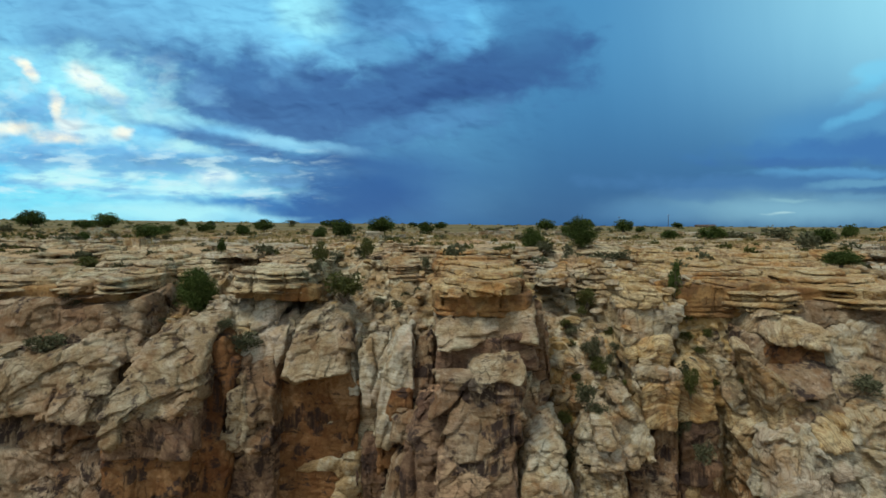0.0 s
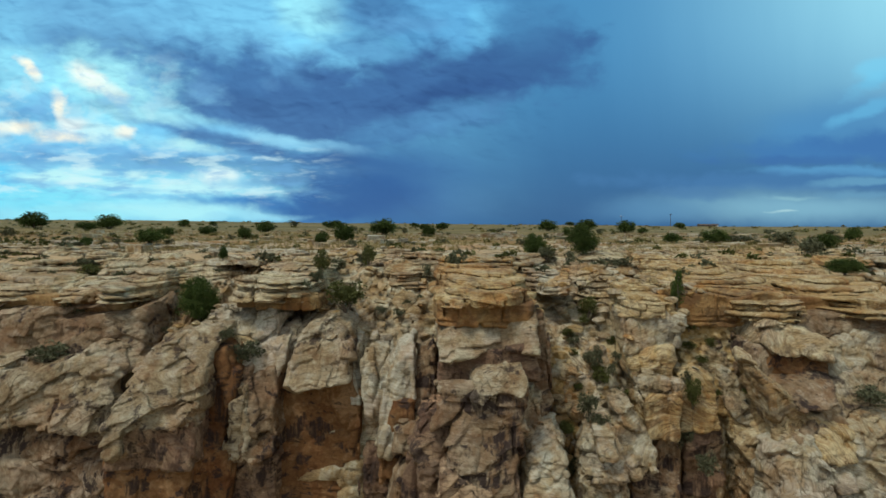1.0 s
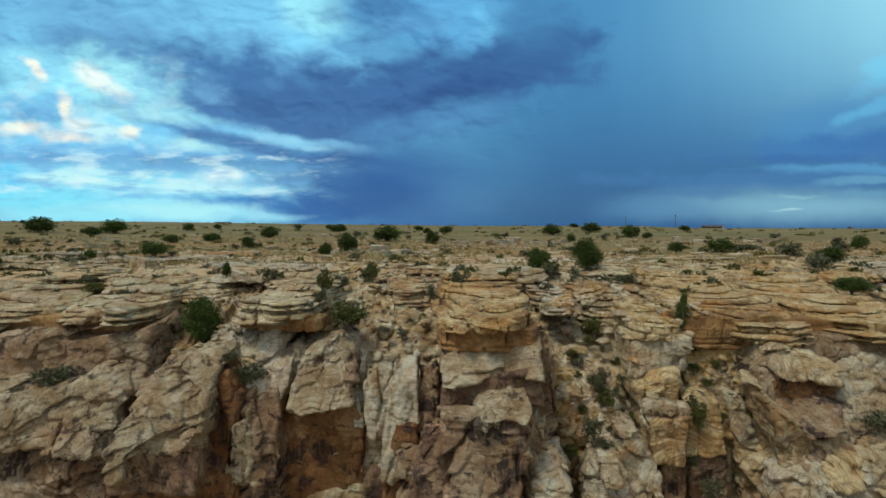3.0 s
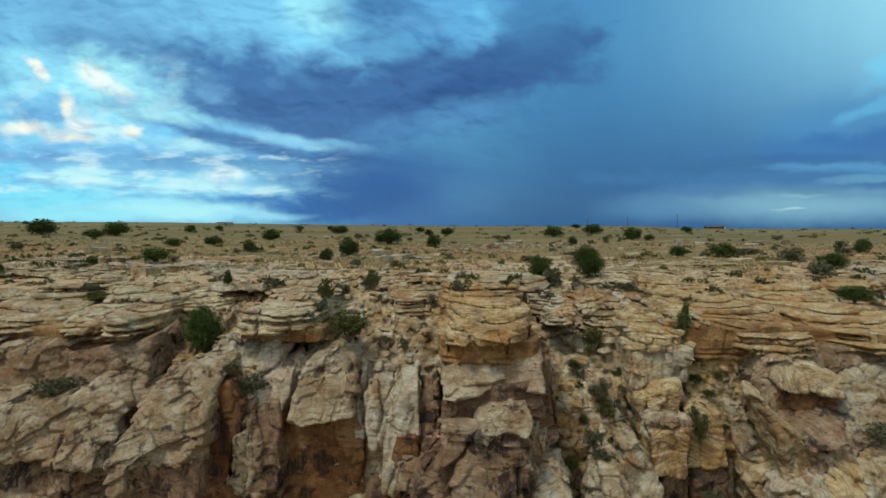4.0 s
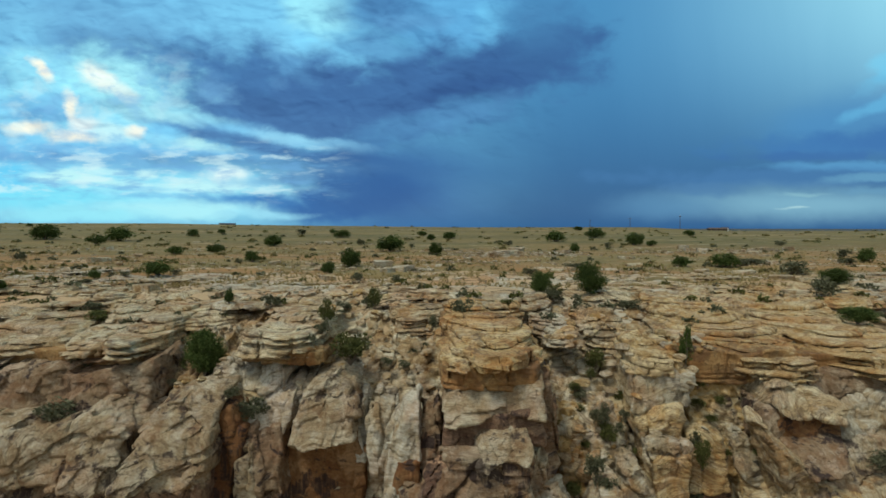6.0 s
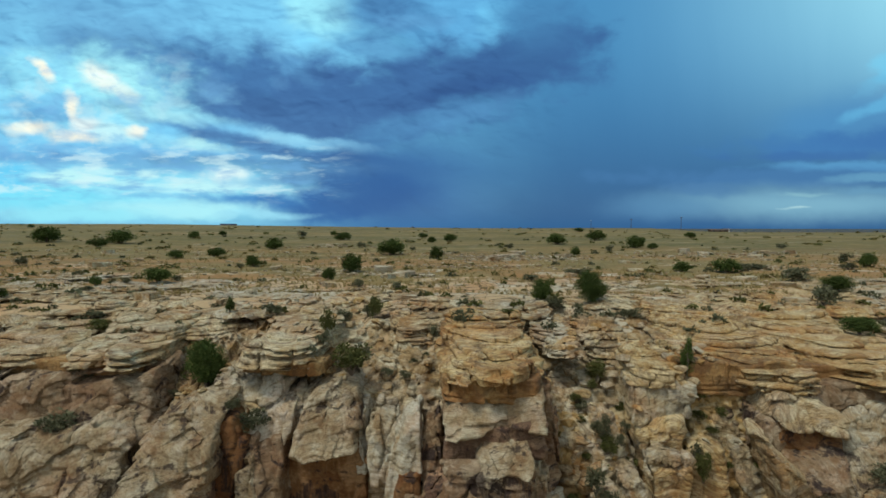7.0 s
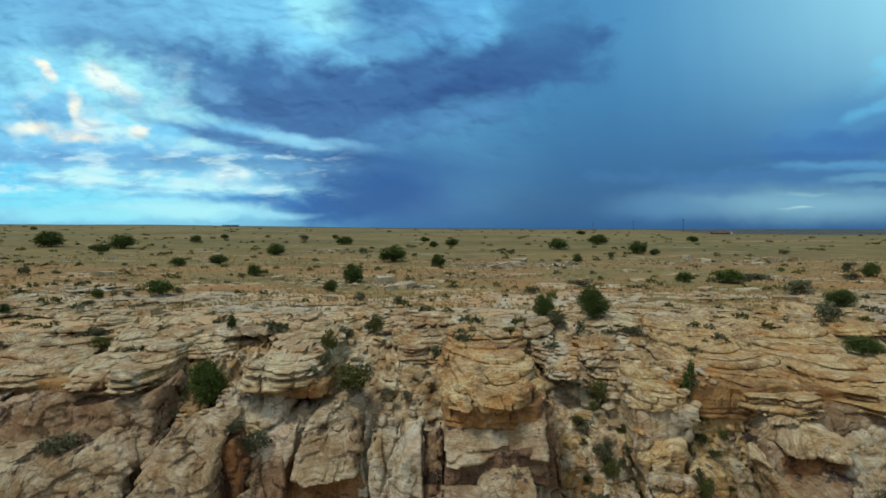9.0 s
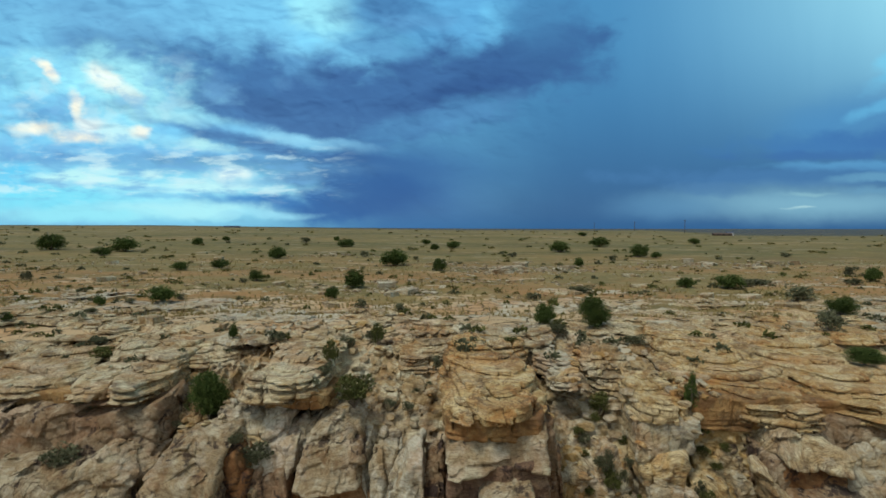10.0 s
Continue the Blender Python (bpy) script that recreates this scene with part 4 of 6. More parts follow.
crag("rock_buttress", ROSE, ((-33.52, -5.60), (-28.80, -5.26), (-26.75, -5.68), (-23.97, -5.58), (-21.69, -5.42), (-21.23, -7.63), (-22.34, -9.69), (-23.85, -9.52), (-26.18, -9.53), (-32.84, -9.39)), 35.2, 1.0, 6, 400, edge=0.50, cell=BIG, dip=12, hollows=((-22.9, 34.4, -6.9, 1.3, 0.9, 0.75), (-29.0, 34.2, -7.4, 1.9, 1.1, 0.9),))
crag("rock_buttress", STAINED, ((-30.98, -8.30), (-26.47, -8.69), (-23.38, -7.63), (-20.87, -8.86), (-21.32, -9.54), (-21.20, -11.96), (-23.49, -12.23), (-26.07, -11.87), (-29.95, -12.02)), 32.0, 1.5, 6, 401, edge=0.40, cell=BIG, dip=22)
crag("rock_buttress", ROSE, ((-31.27, -12.40), (-26.79, -12.51), (-22.20, -12.41), (-22.08, -13.51), (-23.87, -13.38), (-24.55, -14.47), (-30.86, -14.51)), 33.0, 0.5, 5, 402, edge=0.30, cell=BIG, dip=8)
crag("rock_buttress", VARNISHED, ((-27.15, -13.54), (-22.71, -13.52), (-22.61, -15.22), (-27.03, -15.25)), 33.7, 0.2, 4, 403, edge=0.20, cell=BIG)
crag("rock_buttress", ROSE, ((-30.85, -14.33), (-26.43, -14.47), (-24.58, -14.67), (-22.39, -14.65), (-21.56, -15.65), (-21.39, -18.85), (-30.23, -18.90)), 32.2, 0.8, 5, 404, edge=0.40, cell=BIG, dip=-18)
crag("rock_buttress", STAINED, ((-15.22, -6.48), (-16.74, -6.25), (-17.87, -6.87), (-19.54, -7.28), (-20.00, -8.56), (-20.00, -9.24), (-17.79, -9.16), (-15.82, -9.39), (-15.58, -8.16)), 32.5, 2.2, 5, 405, edge=0.40, cell=BIG, dip=24)
crag("rock_buttress", STAINED, ((-19.68, -8.50), (-17.34, -8.69), (-15.68, -8.74), (-15.64, -10.38), (-15.86, -11.68), (-19.71, -11.99), (-20.31, -13.40), (-20.90, -13.22), (-21.02, -11.74), (-20.70, -10.60), (-19.93, -9.43)), 30.9, 1.7, 5, 406, edge=0.40, cell=BIG, dip=26, thin=1.6)
crag("rock_buttress", VARNISHED, ((-21.14, -11.86), (-15.96, -11.54), (-16.01, -14.48), (-21.26, -14.52)), 31.9, 0.1, 5, 407, edge=0.25, cell=SLAB)
crag("rock_buttress", RUST, ((-21.39, -14.24), (-16.11, -14.21), (-16.40, -18.70), (-21.54, -18.73)), 32.0, 0.1, 5, 408, edge=0.25, cell=SLAB)
crag("rock_buttress", RUST, ((-16.70, -7.84), (-14.61, -7.44), (-13.98, -8.88), (-14.33, -11.16), (-14.69, -13.63), (-15.07, -19.86), (-17.19, -19.87), (-17.04, -11.18)), 34.0, 0.6, 4, 409, edge=0.30, cell=TALL)
crag("rock_buttress", STAINED, ((-14.37, -11.02), (-13.36, -9.84), (-13.12, -13.19), (-13.47, -14.71), (-14.73, -14.93), (-14.35, -13.38)), 33.5, 0.6, 4, 410, edge=0.30, cell=TALL)
crag("rock_buttress", ROSE, ((-13.53, -9.16), (-11.58, -8.89), (-11.28, -10.79), (-11.42, -13.03), (-12.94, -12.97), (-13.44, -11.17)), 34.1, 0.8, 4, 411, edge=0.40, cell=TALL)
crag("rock_buttress", ROSE, ((-14.60, -13.24), (-11.34, -13.26), (-11.33, -14.44), (-13.18, -14.80), (-14.82, -14.95)), 33.7, 0.4, 4, 412, edge=0.30, cell=BLOCK, dip=-14)
crag("rock_buttress", VARNISHED, ((-15.15, -14.98), (-11.42, -14.88), (-11.50, -19.84), (-16.13, -19.86)), 34.0, 0.3, 4, 413, edge=0.30, cell=TALL)
crag("rock_buttress", RUST, ((-16.89, -13.46), (-15.93, -13.09), (-14.14, -14.26), (-14.63, -19.33), (-17.18, -19.35)), 33.1, 0.3, 4, 414, edge=0.30, cell=TALL)
crag("rock_block", BLEACHED, ((-16.91, -6.82), (-17.01, -6.03), (-16.53, -5.52), (-15.48, -5.47), (-14.90, -6.59), (-15.54, -7.09)), 35.9, 1.2, 4, 415, edge=0.50, cell=BLOCK)
crag("rock_block", TAN, ((-15.48, -7.89), (-15.54, -6.95), (-14.23, -6.65), (-13.22, -7.30), (-13.48, -8.37), (-14.96, -8.45)), 35.6, 1.0, 4, 416, edge=0.40, cell=BLOCK)
crag("rock_block", BLEACHED, ((-13.72, -6.48), (-13.53, -5.31), (-12.37, -5.04), (-11.56, -5.60), (-12.20, -6.82), (-13.45, -6.90)), 35.8, 1.3, 4, 417, edge=0.50, cell=BLOCK)
crag("rock_block", BLEACHED, ((-14.64, -9.59), (-14.95, -8.05), (-13.52, -7.60), (-11.71, -6.85), (-10.86, -6.66), (-11.03, -8.68), (-11.56, -9.40), (-13.24, -9.58)), 35.0, 1.1, 4, 418, edge=0.50, cell=TALL)
crag("rock_block", BLEACHED, ((-15.41, -6.22), (-15.63, -5.69), (-14.27, -5.36), (-13.74, -6.21), (-14.00, -6.90), (-14.87, -6.90)), 36.2, 1.6, 4, 419, edge=0.40, cell=BLOCK)
crag("rock_buttress", STAINED, ((-10.66, -9.71), (-10.69, -8.29), (-10.28, -7.08), (-9.40, -6.31), (-7.99, -6.12), (-7.00, -6.48), (-6.78, -7.56), (-6.67, -9.42), (-8.40, -9.83), (-10.02, -10.16)), 34.0, 2.1, 5, 420, edge=0.60, cell=BIG, dip=10)
crag("rock_buttress", STAINED, ((-8.40, -7.52), (-7.66, -7.00), (-6.81, -7.51), (-6.61, -9.29), (-8.23, -9.58)), 34.4, 0.9, 4, 421, edge=0.40, cell=BIG)
crag("rock_block", BLEACHED, ((-11.01, -7.39), (-10.49, -6.35), (-9.31, -5.76), (-7.55, -5.75), (-6.81, -6.68), (-9.01, -6.69), (-10.20, -7.71)), 36.0, 1.9, 5, 422, edge=0.60, cell=BLOCK, dip=30)
crag("rock_buttress", RUST, ((-11.74, -10.25), (-8.75, -9.76), (-6.71, -9.35), (-6.08, -11.09), (-5.90, -20.67), (-12.09, -20.71)), 35.5, 0.1, 4, 423, edge=0.25, cell=SLAB)
crag("rock_buttress", BLEACHED, ((-6.86, -7.69), (-6.15, -7.61), (-5.89, -11.36), (-6.40, -11.37), (-6.73, -9.88)), 35.2, 0.8, 4, 424, edge=0.25, cell=TALL)
crag("rock_buttress", RUST, ((-6.51, -11.03), (-5.96, -11.03), (-5.85, -20.50), (-6.32, -20.50)), 35.2, 0.2, 3, 425, edge=0.20, cell=TALL)
crag("rock_buttress", BLEACHED, ((-5.73, -8.46), (-5.08, -7.70), (-3.85, -7.62), (-3.57, -9.19), (-4.21, -10.94), (-4.40, -12.08), (-5.49, -11.88)), 34.8, 1.3, 4, 426, edge=0.35, cell=TALL)
crag("rock_buttress", VARNISHED, ((-5.75, -11.41), (-4.23, -11.21), (-4.20, -15.57), (-5.04, -15.81), (-5.64, -14.19)), 35.8, 0.2, 3, 427, edge=0.20, cell=TALL)
crag("rock_buttress", VARNISHED, ((-5.41, -14.74), (-3.83, -14.65), (-3.76, -19.85), (-5.44, -19.86)), 34.1, 0.5, 4, 428, edge=0.30, cell=TALL)
crag("rock_buttress", BLEACHED, ((-4.21, -10.72), (-4.08, -9.28), (-3.43, -8.57), (-3.08, -7.72), (-2.12, -7.22), (-1.91, -8.56), (-1.95, -10.47), (-2.79, -10.79), (-2.88, -12.73), (-3.28, -13.85), (-3.93, -13.53)), 32.2, 1.7, 5, 429, edge=0.45, cell=TALL, dip=-12)
crag("rock_buttress", RUST, ((-3.93, -13.54), (-3.01, -10.59), (-1.99, -10.37), (-2.19, -12.89), (-2.90, -14.32), (-3.33, -15.11), (-3.91, -15.47)), 32.7, 0.4, 4, 430, edge=0.30, cell=TALL)
crag("rock_buttress", ROSE, ((-1.95, -8.02), (-0.78, -7.58), (-0.54, -9.39), (-0.74, -12.44), (-1.74, -11.74), (-2.03, -10.19)), 33.3, 0.9, 4, 431, edge=0.30, cell=TALL)
crag("rock_buttress", ROSE, ((-2.95, -11.91), (-1.41, -11.45), (-1.32, -12.34), (-2.07, -13.22), (-3.04, -13.35)), 31.2, 0.6, 5, 432, edge=0.30, cell=BLOCK)
crag("rock_buttress", STAINED, ((-0.35, -6.00), (0.60, -5.31), (3.11, -5.10), (5.93, -4.89), (5.70, -6.72), (4.23, -6.64), (2.66, -6.77), (1.00, -7.13), (-0.09, -7.08)), 31.0, 1.7, 6, 433, edge=0.50, cell=BIG, dip=6)
crag("rock_buttress", VARNISHED, ((-0.17, -6.83), (5.79, -6.37), (5.79, -8.46), (3.55, -8.40), (1.67, -9.59), (-0.01, -9.19)), 31.6, 0.2, 5, 434, edge=0.30, cell=BIG, dip=6)
crag("rock_slab", ROSE, ((-0.48, -8.64), (1.65, -8.72), (0.66, -10.02), (-0.82, -11.09), (0.12, -9.40)), 29.7, 0.5, 1.6, 435, edge=0.15, cell=SLAB)
crag("rock_slab", STAINED, ((1.69, -9.00), (2.11, -8.20), (3.39, -7.96), (4.81, -7.72), (4.98, -8.53), (4.45, -8.98), (3.49, -8.54), (2.27, -9.21)), 29.5, 0.9, 4, 436, edge=0.20, cell=SLAB)
crag("rock_buttress", ROSE, ((1.12, -10.15), (1.78, -9.24), (3.45, -8.59), (3.44, -10.84), (0.79, -10.92)), 29.8, 0.3, 4, 437, edge=0.25, cell=SLAB)
crag("rock_buttress", ROSE, ((3.40, -8.49), (4.83, -8.48), (4.59, -10.69), (3.38, -10.76)), 29.6, 0.4, 4, 438, edge=0.30, cell=SLAB)
crag("rock_buttress", ROSE, ((0.59, -10.71), (4.62, -10.63), (4.56, -12.74), (4.07, -14.44), (2.21, -14.51), (0.15, -13.59)), 28.8, 1.0, 5, 439, edge=0.35, cell=BIG, dip=34)
crag("rock_buttress", VARNISHED, ((0.08, -13.12), (2.21, -14.23), (4.21, -14.10), (4.17, -16.54), (-0.34, -16.57)), 28.5, 0.6, 5, 440, edge=0.35, cell=BIG, dip=34)
crag("rock_buttress", VARNISHED, ((-1.28, -11.24), (0.68, -10.97), (0.35, -12.86), (0.04, -17.27), (-1.22, -17.27), (-1.53, -13.20), (-2.01, -12.29)), 29.7, 0.8, 5, 441, edge=0.30, cell=BLOCK, dip=24)
crag("rock_buttress", ROSE, ((-3.22, -14.65), (-2.27, -13.86), (-2.20, -17.69), (-3.49, -17.69)), 30.4, 0.7, 4, 442, edge=0.30, cell=TALL)
crag("rock_buttress", VARNISHED, ((-2.26, -13.12), (-1.16, -13.32), (-0.98, -17.80), (-2.35, -17.80)), 30.6, 0.4, 4, 443, edge=0.25, cell=TALL)
crag("rock_buttress", PALE, ((5.15, -12.05), (5.96, -11.67), (6.98, -11.78), (7.40, -12.54), (7.42, -13.66), (5.09, -13.89)), 29.6, 1.3, 4, 444, edge=0.60, cell=BLOCK)
crag("rock_buttress", PALE, ((4.77, -14.36), (5.59, -13.78), (6.74, -13.88), (7.46, -14.52), (7.43, -16.70), (4.48, -16.71)), 28.8, 1.0, 4, 445, edge=0.60, cell=BLOCK)
crag("rock_buttress", ROSE, ((6.06, -5.36), (6.62, -5.35), (6.80, -10.24), (6.21, -11.47), (5.79, -8.99)), 33.0, 0.6, 4, 446, edge=0.25, cell=TALL)
crag("rock_buttress", STAINED, ((4.86, -9.82), (5.95, -9.81), (5.80, -12.22), (5.17, -13.59), (4.75, -15.63), (4.47, -13.59)), 31.2, 0.5, 4, 447, edge=0.25, cell=TALL)
crag("rock_buttress", PALE, ((8.89, -13.33), (9.18, -12.38), (10.07, -11.74), (10.79, -11.74), (10.97, -13.56), (11.20, -14.72), (8.78, -14.73)), 31.0, 1.0, 4, 448, edge=0.50, cell=BLOCK)
crag("rock_buttress", PALE, ((8.69, -15.20), (9.76, -14.82), (11.01, -15.00), (11.55, -15.92), (11.52, -17.72), (8.38, -17.74)), 30.6, 0.9, 4, 449, edge=0.60, cell=BLOCK)
crag("rock_block", PALE, ((9.45, -11.89), (10.35, -11.83), (10.49, -13.07), (9.56, -13.16)), 30.7, 0.4, 3, 450, edge=0.20, cell=SLAB)
crag("rock_buttress", PALE, ((11.12, -10.71), (12.15, -10.64), (12.91, -12.05), (13.36, -12.72), (13.51, -14.47), (12.05, -15.12), (11.44, -13.97), (11.21, -12.40)), 32.0, 1.3, 4, 451, edge=0.40, cell=BLOCK, dip=-20)
crag("rock_buttress", PALE, ((12.33, -5.25), (14.52, -5.16), (16.11, -5.19), (16.06, -6.96), (14.22, -7.34), (12.90, -7.57), (12.38, -7.35)), 34.9, 0.5, 4, 452, edge=0.30, cell=TALL)
crag("rock_buttress", PALE, ((11.48, -5.27), (13.31, -5.42), (13.23, -8.20), (12.26, -9.33), (11.51, -7.82)), 36.6, 1.4, 4, 453, edge=0.30, cell=TALL)
crag("rock_buttress", GOLD, ((12.70, -8.01), (13.65, -7.44), (15.85, -7.07), (15.79, -8.20), (15.36, -8.76), (13.81, -9.04), (12.64, -9.12)), 34.0, 0.8, 4, 454, edge=0.50, cell=BIG)
crag("rock_buttress", PALE, ((12.65, -9.14), (13.68, -8.73), (15.35, -8.92), (15.29, -9.91), (13.87, -10.31), (13.06, -10.32)), 33.0, 0.7, 4, 455, edge=0.40, cell=BLOCK)
crag("rock_buttress", GOLD, ((13.05, -10.16), (15.21, -9.86), (15.06, -12.63), (13.35, -12.64)), 32.7, 0.3, 4, 456, edge=0.30, cell=SLAB)
crag("rock_buttress", ROSE, ((14.00, -12.61), (15.37, -12.67), (15.56, -19.09), (12.20, -19.11), (12.36, -15.62), (13.92, -15.02)), 33.0, 0.4, 4, 457, edge=0.30, cell=TALL)
crag("rock_buttress", GOLD, ((16.00, -9.19), (16.95, -8.64), (18.04, -9.18), (18.12, -12.30), (15.80, -12.52)), 33.6, 0.7, 4, 458, edge=0.35, cell=SLAB)
crag("rock_buttress", VARNISHED, ((16.16, -12.78), (18.41, -12.39), (18.64, -14.63), (18.50, -19.42), (16.18, -19.43)), 33.6, 0.3, 4, 459, edge=0.30, cell=BIG)
crag("rock_buttress", STAINED, ((18.35, -5.62), (20.41, -5.30), (22.62, -5.52), (22.39, -7.12), (21.34, -7.50), (20.70, -8.97), (19.84, -8.98), (19.20, -7.51)), 35.4, 1.2, 4, 460, edge=0.50, cell=BLOCK)
crag("rock_buttress", TAN, ((17.48, -7.85), (18.54, -7.46), (19.78, -8.96), (19.98, -11.18), (19.14, -11.77), (18.65, -9.72)), 35.0, 1.0, 4, 461, edge=0.35, cell=TALL, dip=-30)
crag("rock_buttress", PALE, ((18.99, -8.88), (19.98, -9.37), (20.74, -10.54), (20.95, -11.69), (19.46, -11.63), (19.06, -10.62)), 33.9, 1.1, 4, 462, edge=0.40, cell=BLOCK)
crag("rock_buttress", GOLD, ((18.95, -11.31), (21.02, -11.58), (21.09, -13.09), (19.71, -13.36), (19.30, -12.62)), 33.5, 0.6, 4, 463, edge=0.40, cell=BIG)
crag("rock_buttress", TAN, ((19.25, -13.15), (20.69, -12.10), (21.34, -11.82), (22.24, -12.44), (22.23, -14.17), (21.36, -15.87), (21.55, -18.47), (20.05, -18.48), (19.83, -14.18)), 32.0, 1.2, 4, 464, edge=0.50, cell=BLOCK)
crag("rock_buttress", ROSE, ((20.33, -6.96), (21.14, -7.03), (21.46, -9.50), (22.10, -11.48), (21.70, -12.37), (20.68, -11.22), (20.26, -9.09)), 32.5, 1.2, 4, 465, edge=0.30, cell=TALL, dip=-30)
crag("rock_buttress", TAN, ((20.92, -5.95), (21.69, -5.44), (24.24, -5.93), (24.82, -6.46), (24.61, -7.36), (23.71, -7.21), (22.33, -7.05), (20.99, -7.35), (20.77, -6.87)), 32.6, 1.2, 5, 466, edge=0.30, cell=BIG)
crag("rock_buttress", ROSE, ((21.76, -5.35), (25.29, -5.08), (32.95, -5.14), (32.14, -7.11), (25.46, -7.15), (24.91, -6.32), (22.26, -5.77)), 34.0, 1.0, 5, 467, edge=0.35, cell=BIG, dip=4)
crag("rock_buttress", RUST, ((21.28, -7.08), (25.23, -7.05), (25.29, -8.84), (21.06, -8.87)), 33.0, 0.2, 4, 468, edge=0.20, cell=BIG)
crag("rock_buttress", ROSE, ((20.97, -8.50), (24.86, -8.53), (23.93, -9.87), (21.75, -10.06), (21.46, -9.70), (20.97, -9.07)), 30.6, 2.4, 5, 469, edge=0.35, cell=SLAB, dip=-30)
crag("rock_buttress", TAN, ((19.65, -8.03), (20.58, -8.84), (21.81, -10.18), (22.89, -10.64), (22.47, -11.50), (21.33, -12.96), (20.75, -13.36), (20.71, -11.98), (20.09, -9.98)), 30.9, 0.8, 4, 470, edge=0.40, cell=BIG, dip=-40)
crag("rock_buttress", PALE, ((25.38, -7.18), (26.13, -6.62), (28.14, -6.11), (32.28, -6.09), (31.28, -9.10), (24.93, -9.14)), 33.0, 1.2, 5, 471, edge=0.35, cell=BIG, dip=-6)
crag("rock_buttress", STAINED, ((24.66, -9.04), (26.00, -8.64), (31.07, -8.61), (30.23, -10.97), (24.66, -11.01)), 31.8, 1.0, 5, 472, edge=0.40, cell=BIG)
crag("rock_buttress", GOLD, ((22.08, -11.66), (23.07, -11.15), (24.36, -11.28), (24.72, -11.91), (24.15, -12.73), (22.82, -12.89), (21.96, -12.79)), 29.4, 1.3, 4, 473, edge=0.70, cell=BIG)
crag("rock_buttress", PALE, ((24.36, -11.00), (26.10, -10.40), (29.55, -10.38), (28.45, -12.64), (24.78, -12.72), (24.53, -11.90)), 29.8, 1.3, 4, 474, edge=0.50, cell=BLOCK)
crag("rock_buttress", PALE, ((20.21, -12.97), (21.16, -12.36), (21.91, -11.81), (22.38, -13.01), (22.88, -14.31), (23.11, -16.54), (19.65, -16.57)), 28.7, 1.3, 4, 475, edge=0.70, cell=BLOCK)
crag("rock_buttress", PALE, ((22.29, -13.08), (25.19, -12.76), (28.51, -12.74), (27.73, -16.63), (23.27, -16.66), (22.81, -14.39)), 28.9, 1.0, 4, 476, edge=0.60, cell=BLOCK)
crag("rock_buttress", ROSE, ((21.04, -12.83), (22.52, -10.67), (24.01, -9.83), (24.56, -10.99), (22.64, -12.16), (21.70, -13.15)), 30.6, 0.4, 4, 477, edge=0.30, cell=BIG)
crag("rubble_slope", SCREE, ((7.25, -6.52), (8.54, -5.82), (11.75, -5.48), (13.18, -6.10), (12.05, -10.92), (10.03, -12.65), (8.14, -13.59), (7.16, -11.92)), 33.6, 5.0, 4, 478, edge=0.40, cell=RUBBLE)
crag("rubble_slope", SCREE, ((16.84, -5.26), (20.59, -5.01), (20.51, -7.80), (19.80, -11.56), (16.20, -11.24)), 34.4, 2.4, 4, 479, edge=0.40, cell=RUBBLE)
crag("rubble_slope", SCREE, ((-23.58, -6.76), (-20.59, -6.16), (-18.85, -7.12), (-20.49, -8.22), (-22.21, -8.92), (-22.55, -10.22)), 36.4, 4.0, 4, 480, edge=0.40, cell=RUBBLE)

# flat slabs on the plateau behind the rim: x from-to, y from-to, height above the soil, turn
for n, (x0, x1, y0, y1, up, turn, stone) in enumerate((
    (-66, -47, 54, 63, 0.35, 8, PALE), (-60, -40, 62, 70, 0.25, 10, PALE), (-48, -33, 50, 58, 0.45, 14, TAN),
    (-40, -26, 57, 64, 0.30, 12, PALE), (-36, -24, 48, 54, 0.40, 10, TAN), (-26, -15, 52, 58, 0.35, 6, PALE),
    (-18, -10, 56, 61, 0.25, 4, TAN), (20, 31, 52, 58, 0.40, -12, TAN), (29, 42, 53, 61, 0.35, -14, GOLD),
    (40, 54, 55, 65, 0.35, -10, PALE), (50, 66, 62, 70, 0.30, -6, PALE), (24, 34, 60, 66, 0.25, -8, TAN),
    (-5, 4, 50, 54, 0.30, 3, TAN), (4, 12, 49, 54, 0.25, -5, PALE), (-3, 9, 64, 70, 0.18, 2, TAN),
    (10, 22, 49, 55, 0.35, -6, TAN), (14, 25, 55, 61, 0.25, -8, TAN), (-12, -3, 52, 58, 0.25, 5, TAN),
    (-24, -14, 46, 52, 0.35, 8, PALE), (-47, -35, 44, 51, 0.40, 12, TAN), (-34, -24, 43, 49, 0.40, 10, TAN),
    (30, 40, 47, 54, 0.35, -12, GOLD), (38, 51, 46, 55, 0.40, -12, PALE), (-62, -46, 46, 55, 0.35, 10, TAN),
)):
    base = float(land((x0 + x1) / 2, (y0 + y1) / 2, False))
    rock("rock_slab", x0, x1, y0, y1 - y0, base - 0.5, base + up, stone, "slab", 200 + n, lean=1.5, turn=turn, h=0.19, parent=cliff)


bpy.context.view_layer.update()


def rest(x, y, z=6.0):
    """The height of the uppermost surface below z at (x, y)."""
    hit, place, *_ = scene.ray_cast(bpy.context.evaluated_depsgraph_get(), Vector((x, y, z)), Vector((0, 0, -1)))
    return place[2] if hit else float(land(x, y))


